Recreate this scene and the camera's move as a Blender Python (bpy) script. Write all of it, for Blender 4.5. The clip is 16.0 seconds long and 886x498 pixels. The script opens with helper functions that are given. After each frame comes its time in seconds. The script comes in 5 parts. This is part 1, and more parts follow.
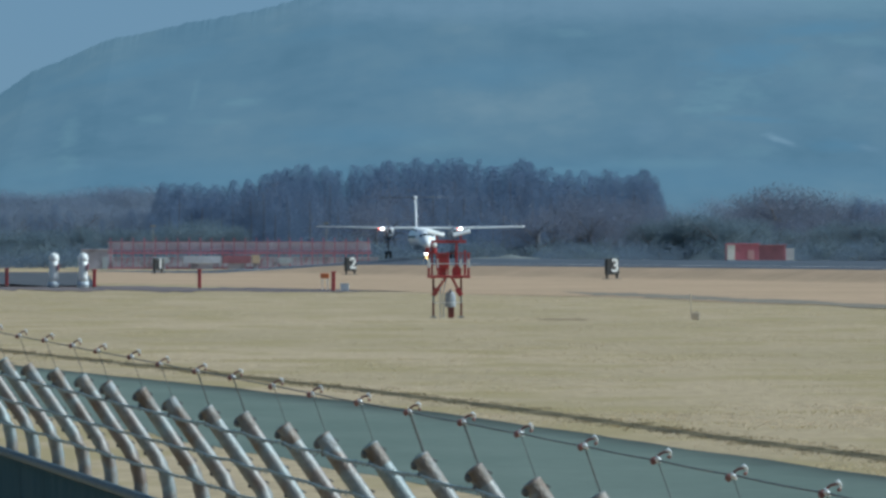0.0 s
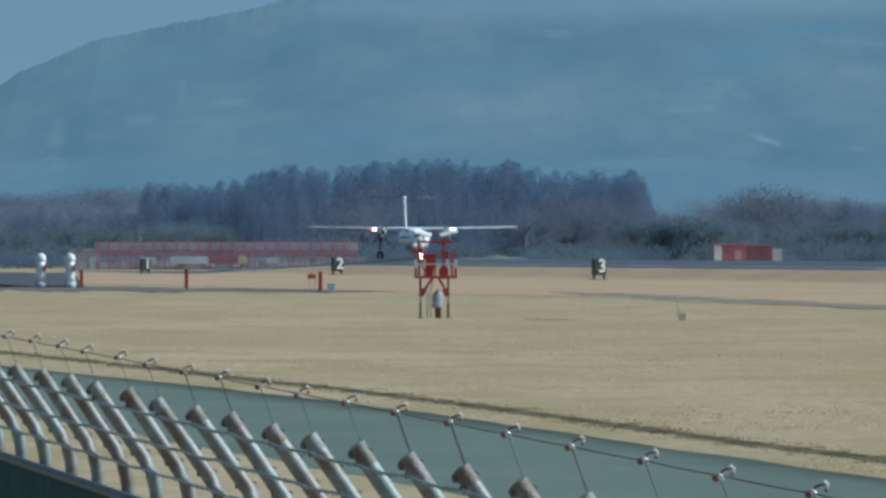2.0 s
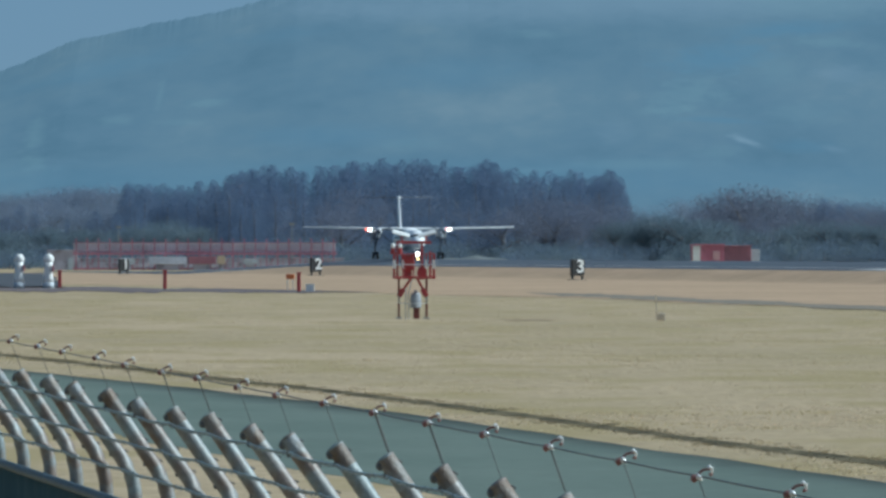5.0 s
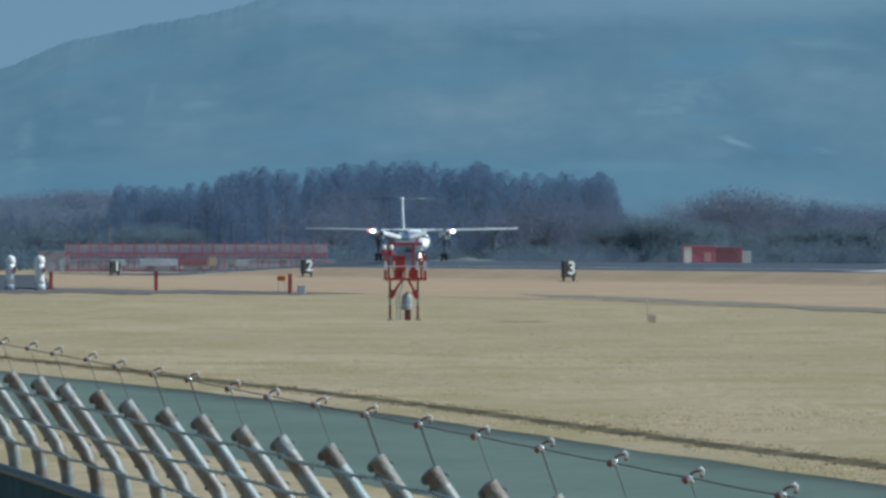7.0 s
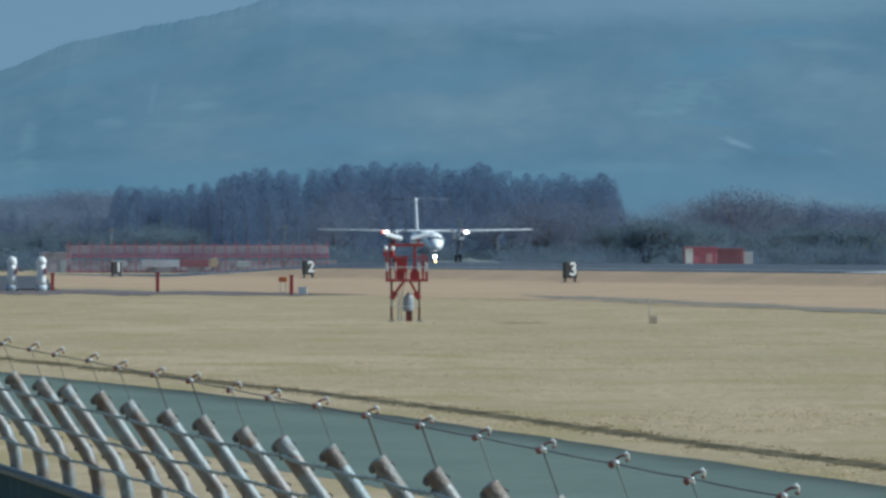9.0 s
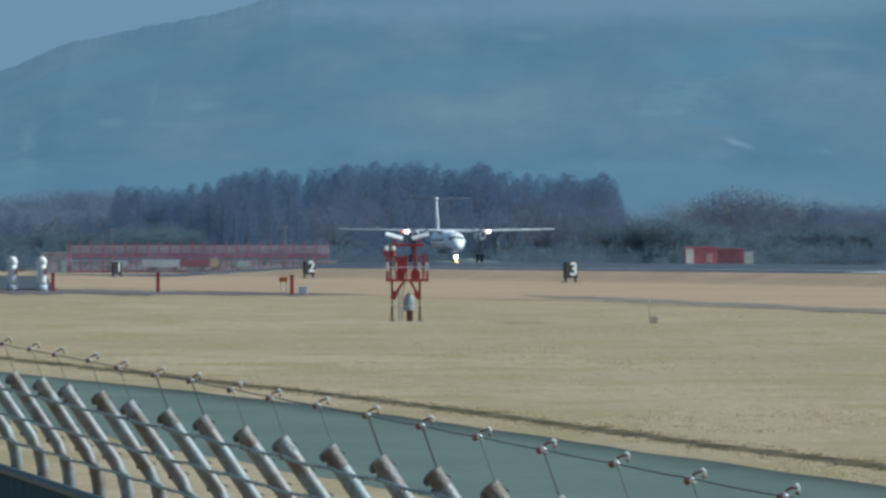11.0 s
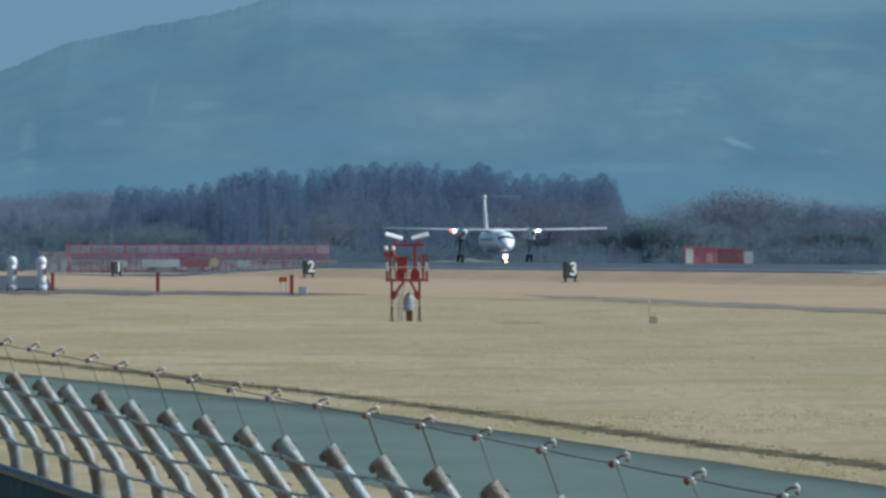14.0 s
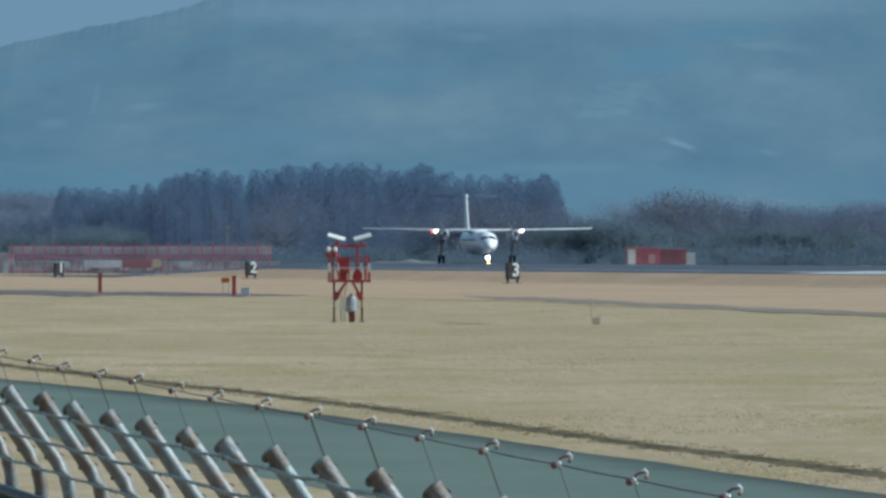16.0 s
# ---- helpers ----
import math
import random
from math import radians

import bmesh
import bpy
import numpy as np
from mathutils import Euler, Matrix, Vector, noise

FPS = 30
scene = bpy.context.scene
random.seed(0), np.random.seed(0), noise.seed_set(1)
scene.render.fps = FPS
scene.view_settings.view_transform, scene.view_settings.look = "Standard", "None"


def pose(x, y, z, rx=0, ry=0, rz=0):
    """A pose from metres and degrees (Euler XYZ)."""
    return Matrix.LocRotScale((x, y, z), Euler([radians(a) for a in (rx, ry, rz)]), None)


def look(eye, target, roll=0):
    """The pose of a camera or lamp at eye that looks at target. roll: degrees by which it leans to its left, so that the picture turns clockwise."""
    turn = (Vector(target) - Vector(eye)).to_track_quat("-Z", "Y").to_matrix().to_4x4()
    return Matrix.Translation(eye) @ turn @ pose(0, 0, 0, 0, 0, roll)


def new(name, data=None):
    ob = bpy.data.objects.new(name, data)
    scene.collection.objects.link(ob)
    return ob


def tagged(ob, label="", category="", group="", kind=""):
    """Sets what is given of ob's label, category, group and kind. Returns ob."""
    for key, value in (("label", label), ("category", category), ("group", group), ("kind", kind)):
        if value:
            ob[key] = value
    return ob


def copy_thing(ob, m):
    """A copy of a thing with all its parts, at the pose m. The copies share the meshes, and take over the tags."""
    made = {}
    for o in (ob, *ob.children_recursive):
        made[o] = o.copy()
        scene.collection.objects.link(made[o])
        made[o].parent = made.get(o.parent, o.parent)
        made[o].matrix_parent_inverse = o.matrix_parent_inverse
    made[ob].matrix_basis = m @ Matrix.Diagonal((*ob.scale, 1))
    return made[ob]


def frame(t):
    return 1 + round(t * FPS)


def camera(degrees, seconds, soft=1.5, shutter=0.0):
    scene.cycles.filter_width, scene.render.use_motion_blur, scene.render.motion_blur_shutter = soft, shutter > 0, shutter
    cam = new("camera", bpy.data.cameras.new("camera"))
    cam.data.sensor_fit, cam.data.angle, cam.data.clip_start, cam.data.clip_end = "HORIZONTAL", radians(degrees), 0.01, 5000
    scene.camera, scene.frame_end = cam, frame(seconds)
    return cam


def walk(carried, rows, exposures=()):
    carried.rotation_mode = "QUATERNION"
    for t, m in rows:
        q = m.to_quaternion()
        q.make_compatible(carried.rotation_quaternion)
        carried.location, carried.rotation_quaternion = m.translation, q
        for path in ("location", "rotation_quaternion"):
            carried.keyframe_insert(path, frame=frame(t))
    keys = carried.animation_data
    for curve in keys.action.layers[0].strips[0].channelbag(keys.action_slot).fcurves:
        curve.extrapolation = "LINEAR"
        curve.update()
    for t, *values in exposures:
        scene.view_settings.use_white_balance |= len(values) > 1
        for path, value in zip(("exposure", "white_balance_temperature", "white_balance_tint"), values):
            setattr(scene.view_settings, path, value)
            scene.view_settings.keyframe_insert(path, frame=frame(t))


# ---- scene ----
EXPOSURE, KELVIN, TINT = 0.05, 5400, -3
# Haze tones that the mountain and the sky backdrop give off.
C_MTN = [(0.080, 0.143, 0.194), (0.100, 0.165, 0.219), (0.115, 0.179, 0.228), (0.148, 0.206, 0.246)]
C_SKY = [(0.192, 0.272, 0.352), (0.178, 0.262, 0.352)]

# The camera stands still on the outer side of the perimeter fence, 2.94 m over the ground, and only pans.
CAM_Z = 2.94
FOCAL = 30000.0  # focal length in widths / 1568
cam = camera(2 * math.degrees(math.atan(784 / FOCAL)), 16.0, soft=3.0)
PAN = [(0.0, 0.0, 0.0), (0.5, -3.0, -1.0), (1.0, -12.0, -1.2), (1.5, -17.0, -0.1), (2.0, -23.0, 0.6), (2.5, -38.0, 0.0),
       (3.0, -43.0, -0.4), (3.5, -50.3, 0.0), (4.0, -40.6, 0.2), (4.2, -45.5, 0.4), (5.2, -64.0, 1.7), (6.3, -78.4, 3.2), (6.5, -77.8, 3.4), (7.0, -76.8, 4.3), (7.5, -76.4, 4.5),
       (8.0, -76.6, 4.8), (8.5, -75.8, 5.8), (9.0, -74.2, 6.2), (10.2, -73.5, 6.1), (11.5, -73.2, 6.1), (12.0, -75.0, 6.0),
       (12.5, -73.2, 6.2), (13.0, -73.4, 6.0), (13.5, -73.6, 6.2), (14.0, -73.8, 6.0), (14.5, -85.6, 5.2), (15.0, -133.2, 6.0),
       (15.5, -160.5, 6.9), (16.0, -175.8, 7.5)]
HORIZON = 442.6 - 441.0
walk(cam, [(t, pose(0, 0, CAM_Z, 90 + math.degrees((HORIZON + dy) / FOCAL), 0, math.degrees(dx / FOCAL)))
           for t, dx, dy in PAN], exposures=[(0, EXPOSURE, KELVIN, TINT), (16, EXPOSURE, KELVIN, TINT)])

# ---- light: clear winter sun from the side, hazy blue sky ----
SUN_EL, SUN_AZ = 38.0, 90.0
world = bpy.data.worlds.new("world")
scene.world = world
world.use_nodes = True
sky = world.node_tree.nodes.new("ShaderNodeTexSky")
sky.sky_type, sky.sun_disc = "NISHITA", False
sky.sun_elevation, sky.sun_rotation = radians(SUN_EL), radians(SUN_AZ)
sky.dust_density = 1.5
world.node_tree.links.new(sky.outputs[0], world.node_tree.nodes["Background"].inputs[0])
world.node_tree.nodes["Background"].inputs[1].default_value = 0.072
sun_data = bpy.data.lights.new("sun", "SUN")
sun_data.energy, sun_data.angle, sun_data.color = 4.05, radians(0.6), (1.0, 0.955, 0.885)
sun = new("sun", sun_data)
a, e = radians(SUN_AZ), radians(SUN_EL)
sun_dir = Vector((math.sin(a) * math.cos(e), math.cos(a) * math.cos(e), math.sin(e)))
sun.matrix_world = look(sun_dir * 50, (0, 0, 0))


# ---- materials ----
def mat(name, c1, c2=None, scale=2.0, rough=0.7, metal=0.0, fine=0.0, fine_scale=20.0, bump=0.0, bump_scale=30.0,
        spec=0.5, spots=None, spot_scale=5.0, spot_at=0.6, emit=None, glow=0.0, stretch=(1, 1, 1), rand=0.0, leafy=0.0):
    """Principled material: two-tone noise, fine grain, optional stains, bump and emission, in metres."""
    m = bpy.data.materials.new(name)
    m.use_nodes = True
    nt = m.node_tree
    n, l = nt.nodes, nt.links
    b = n["Principled BSDF"]
    b.inputs["Roughness"].default_value, b.inputs["Metallic"].default_value = rough, metal
    b.inputs["Specular IOR Level"].default_value = spec
    c2 = c2 or tuple(v * 0.8 for v in c1)
    co = n.new("ShaderNodeTexCoord")
    mp = n.new("ShaderNodeMapping")
    mp.inputs["Scale"].default_value = stretch
    l.new(co.outputs["Object"], mp.inputs["Vector"])

    def tex(s, detail=4.0):
        t = n.new("ShaderNodeTexNoise")
        t.inputs["Scale"].default_value, t.inputs["Detail"].default_value = s, detail
        l.new(mp.outputs[0], t.inputs["Vector"])
        return t

    def ramp(src, lo, hi):
        r = n.new("ShaderNodeMapRange")
        r.inputs[1].default_value, r.inputs[2].default_value = lo, hi
        l.new(src, r.inputs[0])
        return r.outputs[0]

    def mix(f, ca, cb, mode="MIX"):
        x = n.new("ShaderNodeMix")
        x.data_type, x.blend_type = "RGBA", mode
        for sock, v in ((x.inputs[0], f), (x.inputs[6], ca), (x.inputs[7], cb)):
            if isinstance(v, bpy.types.NodeSocket):
                l.new(v, sock)
            elif isinstance(v, tuple):
                sock.default_value = (*v, 1)
            else:
                sock.default_value = v
        return x.outputs[2]

    col = mix(ramp(tex(scale).outputs[0], 0.36, 0.64), c1, c2)
    if fine:
        f = n.new("ShaderNodeMapRange")
        f.inputs[1].default_value, f.inputs[2].default_value = 0.3, 0.7
        f.inputs[3].default_value, f.inputs[4].default_value = 1 - fine, 1 + fine
        l.new(tex(fine_scale, 5).outputs[0], f.inputs[0])
        col = mix(1.0, col, f.outputs[0], "MULTIPLY")
    if spots:
        col = mix(ramp(tex(spot_scale, 6).outputs[0], spot_at, spot_at + 0.1), col, spots)
    if rand:
        oi = n.new("ShaderNodeObjectInfo")
        f = n.new("ShaderNodeMapRange")
        f.inputs[3].default_value, f.inputs[4].default_value = 1 - rand, 1 + rand
        l.new(oi.outputs["Random"], f.inputs[0])
        col = mix(1.0, col, f.outputs[0], "MULTIPLY")
    l.new(col, b.inputs["Base Color"])
    if bump:
        bp = n.new("ShaderNodeBump")
        bp.inputs["Strength"].default_value, bp.inputs["Distance"].default_value = bump, 0.02
        l.new(tex(bump_scale, 5).outputs[0], bp.inputs["Height"])
        l.new(bp.outputs[0], b.inputs["Normal"])
    if leafy:
        tr = n.new("ShaderNodeBsdfTranslucent")
        mx = n.new("ShaderNodeMixShader")
        mx.inputs[0].default_value = leafy
        l.new(col, tr.inputs[0])
        l.new(b.outputs[0], mx.inputs[1])
        l.new(tr.outputs[0], mx.inputs[2])
        l.new(mx.outputs[0], n["Material Output"].inputs[0])
    if emit:
        b.inputs["Emission Color"].default_value, b.inputs["Emission Strength"].default_value = (*emit, 1), glow
    return m


M_ASPHALT = mat("road_asphalt", (0.114, 0.148, 0.124), (0.134, 0.168, 0.141), 0.35, 0.9, fine=0.06, fine_scale=3, bump=0.2, bump_scale=60, stretch=(1, 0.2, 1), spec=0.25)
M_RUNWAY = mat("runway_asphalt", (0.082, 0.096, 0.122), (0.10, 0.114, 0.138), 0.05, 0.95, fine=0.1, fine_scale=0.8, spec=0.04)
M_DITCH = mat("dark_ditch", (0.18, 0.162, 0.14), (0.27, 0.235, 0.19), 0.3, 0.95, fine=0.2, fine_scale=2, spec=0.0)
M_STRIP = mat("purple_strip_tone", (0.115, 0.102, 0.118), (0.21, 0.18, 0.17), 0.25, 0.95, fine=0.25, fine_scale=0.8, spec=0.0)
M_KERB = mat("overgrown_drain", (0.085, 0.077, 0.055), (0.185, 0.158, 0.105), 0.5, 0.95, fine=0.3, fine_scale=2.5, spec=0.0, stretch=(2, 0.5, 1))
M_PAINT_LINE = mat("runway_paint", (0.46, 0.46, 0.45), (0.34, 0.34, 0.33), 0.5, 0.7)
M_GALV = mat("galvanised_steel", (0.20, 0.25, 0.262), (0.165, 0.130, 0.112), 9, 0.52, 0.0, fine=0.2, fine_scale=60, bump=0.15, bump_scale=120, spots=(0.125, 0.085, 0.06), spot_scale=7, spot_at=0.55, rand=0.12, spec=1.0)
M_RUST = mat("rusted_steel", (0.125, 0.082, 0.050), (0.185, 0.18, 0.17), 16, 0.6, 0.0, fine=0.25, fine_scale=60, bump=0.3, bump_scale=90, spots=(0.20, 0.22, 0.23), spot_scale=10, spot_at=0.52, rand=0.2, spec=0.9)
M_WIRE = mat("dull_zinc_wire", (0.25, 0.335, 0.375), (0.14, 0.19, 0.22), 12, 0.5, 0.2, fine=0.2, fine_scale=80)
M_DARKWIRE = mat("dark_cable", (0.085, 0.09, 0.095), (0.13, 0.13, 0.13), 8, 0.6, 0.1)
M_MESHWIRE = mat("coated_mesh_wire", (0.02, 0.06, 0.085), (0.035, 0.075, 0.10), 4, 0.6, 0.0)
M_RAIL = mat("coated_rail", (0.05, 0.08, 0.10), (0.07, 0.10, 0.12), 5, 0.6, 0.0, fine=0.15, fine_scale=40, spec=0.3)
M_PORCELAIN = mat("white_porcelain", (0.88, 0.89, 0.89), (0.82, 0.82, 0.81), 30, 0.12, spec=0.9)
M_GLINT = mat("glint_white", (0.9, 0.91, 0.91), (0.84, 0.85, 0.86), 30, 0.25, 0.15)
M_INSUL_BASE = mat("red_brown_insulator_base", (0.17, 0.065, 0.06), (0.24, 0.11, 0.10), 20, 0.5)
M_RED = mat("red_paint", (0.41, 0.052, 0.056), (0.34, 0.046, 0.048), 2.5, 0.6, fine=0.12, fine_scale=20, spots=(0.22, 0.08, 0.065), spot_scale=5, spot_at=0.6)
M_LEGRED = mat("weathered_red_paint", (0.14, 0.048, 0.042), (0.22, 0.06, 0.048), 3.0, 0.75, fine=0.2, fine_scale=15)
# The maroon and the red are paled and pinked to imitate haze.
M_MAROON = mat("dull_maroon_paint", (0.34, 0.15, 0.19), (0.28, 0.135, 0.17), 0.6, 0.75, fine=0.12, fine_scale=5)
M_PINK = mat("pale_pink_panel", (0.60, 0.36, 0.38), (0.5, 0.3, 0.32), 2.0, 0.7)
M_REDHAZE = mat("hazed_red_paint", (0.50, 0.175, 0.24), (0.42, 0.16, 0.215), 0.6, 0.7, fine=0.12, fine_scale=5)
M_WHITE = mat("white_paint", (0.80, 0.80, 0.78), (0.72, 0.72, 0.70), 2.0, 0.45, fine=0.06, fine_scale=18)
M_WHITE_GLOSS = mat("aircraft_white", (0.90, 0.91, 0.92), (0.87, 0.88, 0.89), 0.5, 0.22, fine=0.03, fine_scale=4, spec=0.6)
M_BELLY = mat("aircraft_pale_grey", (0.50, 0.56, 0.62), (0.44, 0.5, 0.56), 0.6, 0.3, fine=0.05, fine_scale=5)
M_UNDERSHADE = mat("underside_shade_grey", (0.42, 0.48, 0.53), (0.37, 0.43, 0.48), 0.6, 0.3, fine=0.05, fine_scale=5)
M_NACELLE = mat("aircraft_dark_grey", (0.09, 0.11, 0.15), (0.12, 0.14, 0.18), 1.0, 0.4)
M_WING = mat("aircraft_wing_grey", (0.76, 0.78, 0.79), (0.70, 0.72, 0.73), 0.8, 0.35)
M_RUBBER = mat("tyre_rubber", (0.025, 0.025, 0.027), (0.04, 0.04, 0.04), 6, 0.8)
M_GLASS_DARK = mat("cockpit_glass", (0.02, 0.025, 0.03), (0.03, 0.035, 0.04), 3, 0.08, spec=0.8)
M_PROP = mat("propeller_black", (0.07, 0.08, 0.10), (0.09, 0.10, 0.12), 4, 0.5)
M_BLACK = mat("black_sign_face", (0.018, 0.018, 0.02), (0.03, 0.03, 0.032), 3, 0.55)
M_GREYBOX = mat("pale_grey_enamel", (0.50, 0.54, 0.58), (0.42, 0.46, 0.5), 3, 0.45, fine=0.1, fine_scale=15)
M_METER = mat("dull_grey_enamel", (0.36, 0.39, 0.43), (0.28, 0.31, 0.35), 3, 0.55, fine=0.12, fine_scale=15)
M_PATCH = mat("patch_brown", (0.27, 0.20, 0.13), (0.36, 0.28, 0.19), 0.8, 0.95, fine=0.2, fine_scale=4, spec=0.1)
M_TIMBER = mat("weathered_timber", (0.60, 0.48, 0.36), (0.50, 0.40, 0.29), 3.0, 0.85, fine=0.15, fine_scale=20, spec=0.2)
M_STAKE = mat("grey_weathered_wood", (0.70, 0.60, 0.47), (0.58, 0.50, 0.395), 3.0, 0.9, fine=0.2, fine_scale=20, spec=0.2)
M_ORANGE = mat("orange_paint", (0.75, 0.2, 0.05), (0.6, 0.16, 0.05), 4, 0.5)
M_CONCRETE = mat("weathered_concrete", (0.32, 0.31, 0.29), (0.25, 0.245, 0.23), 1.0, 0.9, fine=0.15, fine_scale=10)
M_LAMP = mat("landing_light_lens", (0.9, 0.9, 0.9), (0.85, 0.85, 0.85), 5, 0.1, emit=(1.0, 0.86, 0.76), glow=9.0)
M_FRINGE = mat("red_fringe_glow", (0.7, 0.05, 0.04), (0.6, 0.05, 0.04), 5, 0.2, emit=(1.0, 0.16, 0.08), glow=4.0)
M_MIRAGE_GLOW = mat("amber_mirage_glow", (0.8, 0.5, 0.2), (0.75, 0.45, 0.2), 5, 0.2, emit=(1.0, 0.62, 0.22), glow=4.0)
# Blue haze of the distance is put into these bark and foliage base colours.
M_BARK = mat("hazed_tree_bark", (0.135, 0.14, 0.165), (0.165, 0.165, 0.19), 1.5, 0.9, fine=0.2, fine_scale=6)
M_CONIFER = mat("hazed_conifer_needles", (0.148, 0.210, 0.325), (0.168, 0.222, 0.328), 0.3, 0.8, fine=0.05, fine_scale=1.2, rand=0.07, leafy=0.5, spec=0.1)
M_EVERGREEN = mat("hazed_evergreen_leaves", (0.158, 0.215, 0.262), (0.182, 0.228, 0.268), 0.4, 0.8, fine=0.05, fine_scale=1.3, rand=0.12, leafy=0.5, spec=0.1)
M_BARE = mat("hazed_bare_twigs", (0.163, 0.195, 0.270), (0.185, 0.205, 0.270), 0.3, 0.9, fine=0.05, fine_scale=1.2, rand=0.1, leafy=0.5, spec=0.1)
M_BUSH = mat("hazed_low_scrub", (0.155, 0.208, 0.284), (0.170, 0.218, 0.286), 0.3, 0.9, fine=0.05, fine_scale=1.2, rand=0.12, leafy=0.5, spec=0.05)
M_HAZYWOOD = mat("hazed_woodland", (0.208, 0.262, 0.355), (0.226, 0.270, 0.355), 0.3, 0.9, fine=0.05, fine_scale=1.0, rand=0.1, leafy=0.5, spec=0.1)


def grass_material():
    """Dry winter turf: straw with browner and greener stretches at several scales."""
    m = mat("dry_winter_grass", (0.418, 0.324, 0.210), (0.346, 0.274, 0.168), 0.012, 0.95, fine=0.19, fine_scale=0.6, bump=0.3, bump_scale=4, spec=0.1,
            spots=(0.33, 0.263, 0.142), spot_scale=0.05, spot_at=0.5, stretch=(5.0, 1, 1))
    return m


M_GRASS = grass_material()
M_TUFT = mat("dry_grass_blades", (0.64, 0.515, 0.36), (0.56, 0.455, 0.31), 0.03, 0.9, fine=0.2, fine_scale=0.5, spec=0.1, leafy=0.5,
             spots=(0.52, 0.425, 0.245), spot_scale=0.07, spot_at=0.5, stretch=(2.5, 1, 1))
M_WEED = mat("dead_weeds", (0.46, 0.38, 0.24), (0.36, 0.30, 0.185), 0.3, 0.95, fine=0.2, fine_scale=2, spec=0.05, leafy=0.4)
M_MOWN = mat("mown_strip_grass", (0.44, 0.312, 0.206), (0.372, 0.268, 0.176), 0.02, 0.95, fine=0.1, fine_scale=0.2, bump=0.3, bump_scale=4, spec=0.1, stretch=(3, 1, 1))
# Straw grass dulled to grey-green: haze is put into its colour.
M_BANK = mat("hazed_bank_grass", (0.185, 0.20, 0.195), (0.15, 0.168, 0.175), 0.3, 0.95, fine=0.12, fine_scale=2, spec=0.05, stretch=(1, 1, 3))
# Lilac wall grey and pale screen grey: haze is put into both colours.
M_PALEWALL = mat("hazed_lilac_wall", (0.48, 0.455, 0.52), (0.40, 0.385, 0.45), 0.5, 0.9, fine=0.12, fine_scale=4, spots=(0.27, 0.24, 0.27), spot_scale=0.6, spot_at=0.56)
# Dark blue-grey that imitates a mirage over the ground.
M_MIRAGE_DARK = mat("mirage_dark", (0.075, 0.085, 0.105), (0.12, 0.125, 0.135), 0.2, 0.95, fine=0.15, fine_scale=0.6, spec=0.0)
M_SCREEN = mat("hazed_pale_screen", (0.58, 0.60, 0.68), (0.47, 0.49, 0.56), 0.25, 0.8, fine=0.15, fine_scale=3)
M_SLAB = mat("pale_slab", (0.55, 0.55, 0.54), (0.47, 0.47, 0.46), 0.1, 0.8, fine=0.1, fine_scale=1)


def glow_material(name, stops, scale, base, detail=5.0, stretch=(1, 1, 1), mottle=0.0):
    """Distance seen through haze: airlight and faint land tones, both emitted as colour."""
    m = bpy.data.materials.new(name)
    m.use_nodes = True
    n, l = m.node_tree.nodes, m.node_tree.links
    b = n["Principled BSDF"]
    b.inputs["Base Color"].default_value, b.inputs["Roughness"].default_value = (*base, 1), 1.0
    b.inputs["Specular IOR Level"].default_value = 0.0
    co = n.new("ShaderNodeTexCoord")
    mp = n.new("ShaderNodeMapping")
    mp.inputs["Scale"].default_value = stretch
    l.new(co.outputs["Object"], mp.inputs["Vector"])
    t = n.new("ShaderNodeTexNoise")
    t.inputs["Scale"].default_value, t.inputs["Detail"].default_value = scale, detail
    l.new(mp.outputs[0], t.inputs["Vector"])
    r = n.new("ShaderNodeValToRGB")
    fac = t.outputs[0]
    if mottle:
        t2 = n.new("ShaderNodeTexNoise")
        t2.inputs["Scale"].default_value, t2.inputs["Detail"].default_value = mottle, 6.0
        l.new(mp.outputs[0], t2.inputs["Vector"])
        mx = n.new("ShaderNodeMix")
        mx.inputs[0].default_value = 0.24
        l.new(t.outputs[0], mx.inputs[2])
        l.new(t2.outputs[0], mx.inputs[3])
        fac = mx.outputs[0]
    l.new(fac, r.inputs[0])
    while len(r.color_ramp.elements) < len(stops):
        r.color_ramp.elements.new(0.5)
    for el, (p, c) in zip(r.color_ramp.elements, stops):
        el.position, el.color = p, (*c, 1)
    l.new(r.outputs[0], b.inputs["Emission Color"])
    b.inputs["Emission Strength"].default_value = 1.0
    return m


# ---- mesh helpers ----
def link(bm, name, material, parent=None, smooth=False):
    me = bpy.data.meshes.new(name)
    bm.normal_update()
    bm.to_mesh(me)
    bm.free()
    me.materials.append(material)
    if smooth:
        for p in me.polygons:
            p.use_smooth = True
    ob = new(name, me)
    ob.parent = parent
    return ob


def part(name, bm, material, parent, label="", smooth=False):
    ob = link(bm, name, material, parent, smooth)
    return tagged(ob, label) if label else ob


def thing(name, label, category, at=(0, 0, 0), rz=0.0, group="", kind=""):
    ob = new(name)
    ob.matrix_basis = pose(*at, 0, 0, rz)
    return tagged(ob, label, category, group, kind)


def box(bm, size, at=(0, 0, 0), rot=None, bevel=0.0):
    r = bmesh.ops.create_cube(bm, size=1.0)["verts"]
    m = Matrix.Translation(at) @ (rot.to_4x4() if rot else Matrix.Identity(4)) @ Matrix.Diagonal((*size, 1))
    bmesh.ops.transform(bm, matrix=m, verts=r)
    if bevel:
        es = list({ed for v in r for ed in v.link_edges})
        bmesh.ops.bevel(bm, geom=es, offset=bevel, segments=2, affect="EDGES", profile=0.5)
    return bm


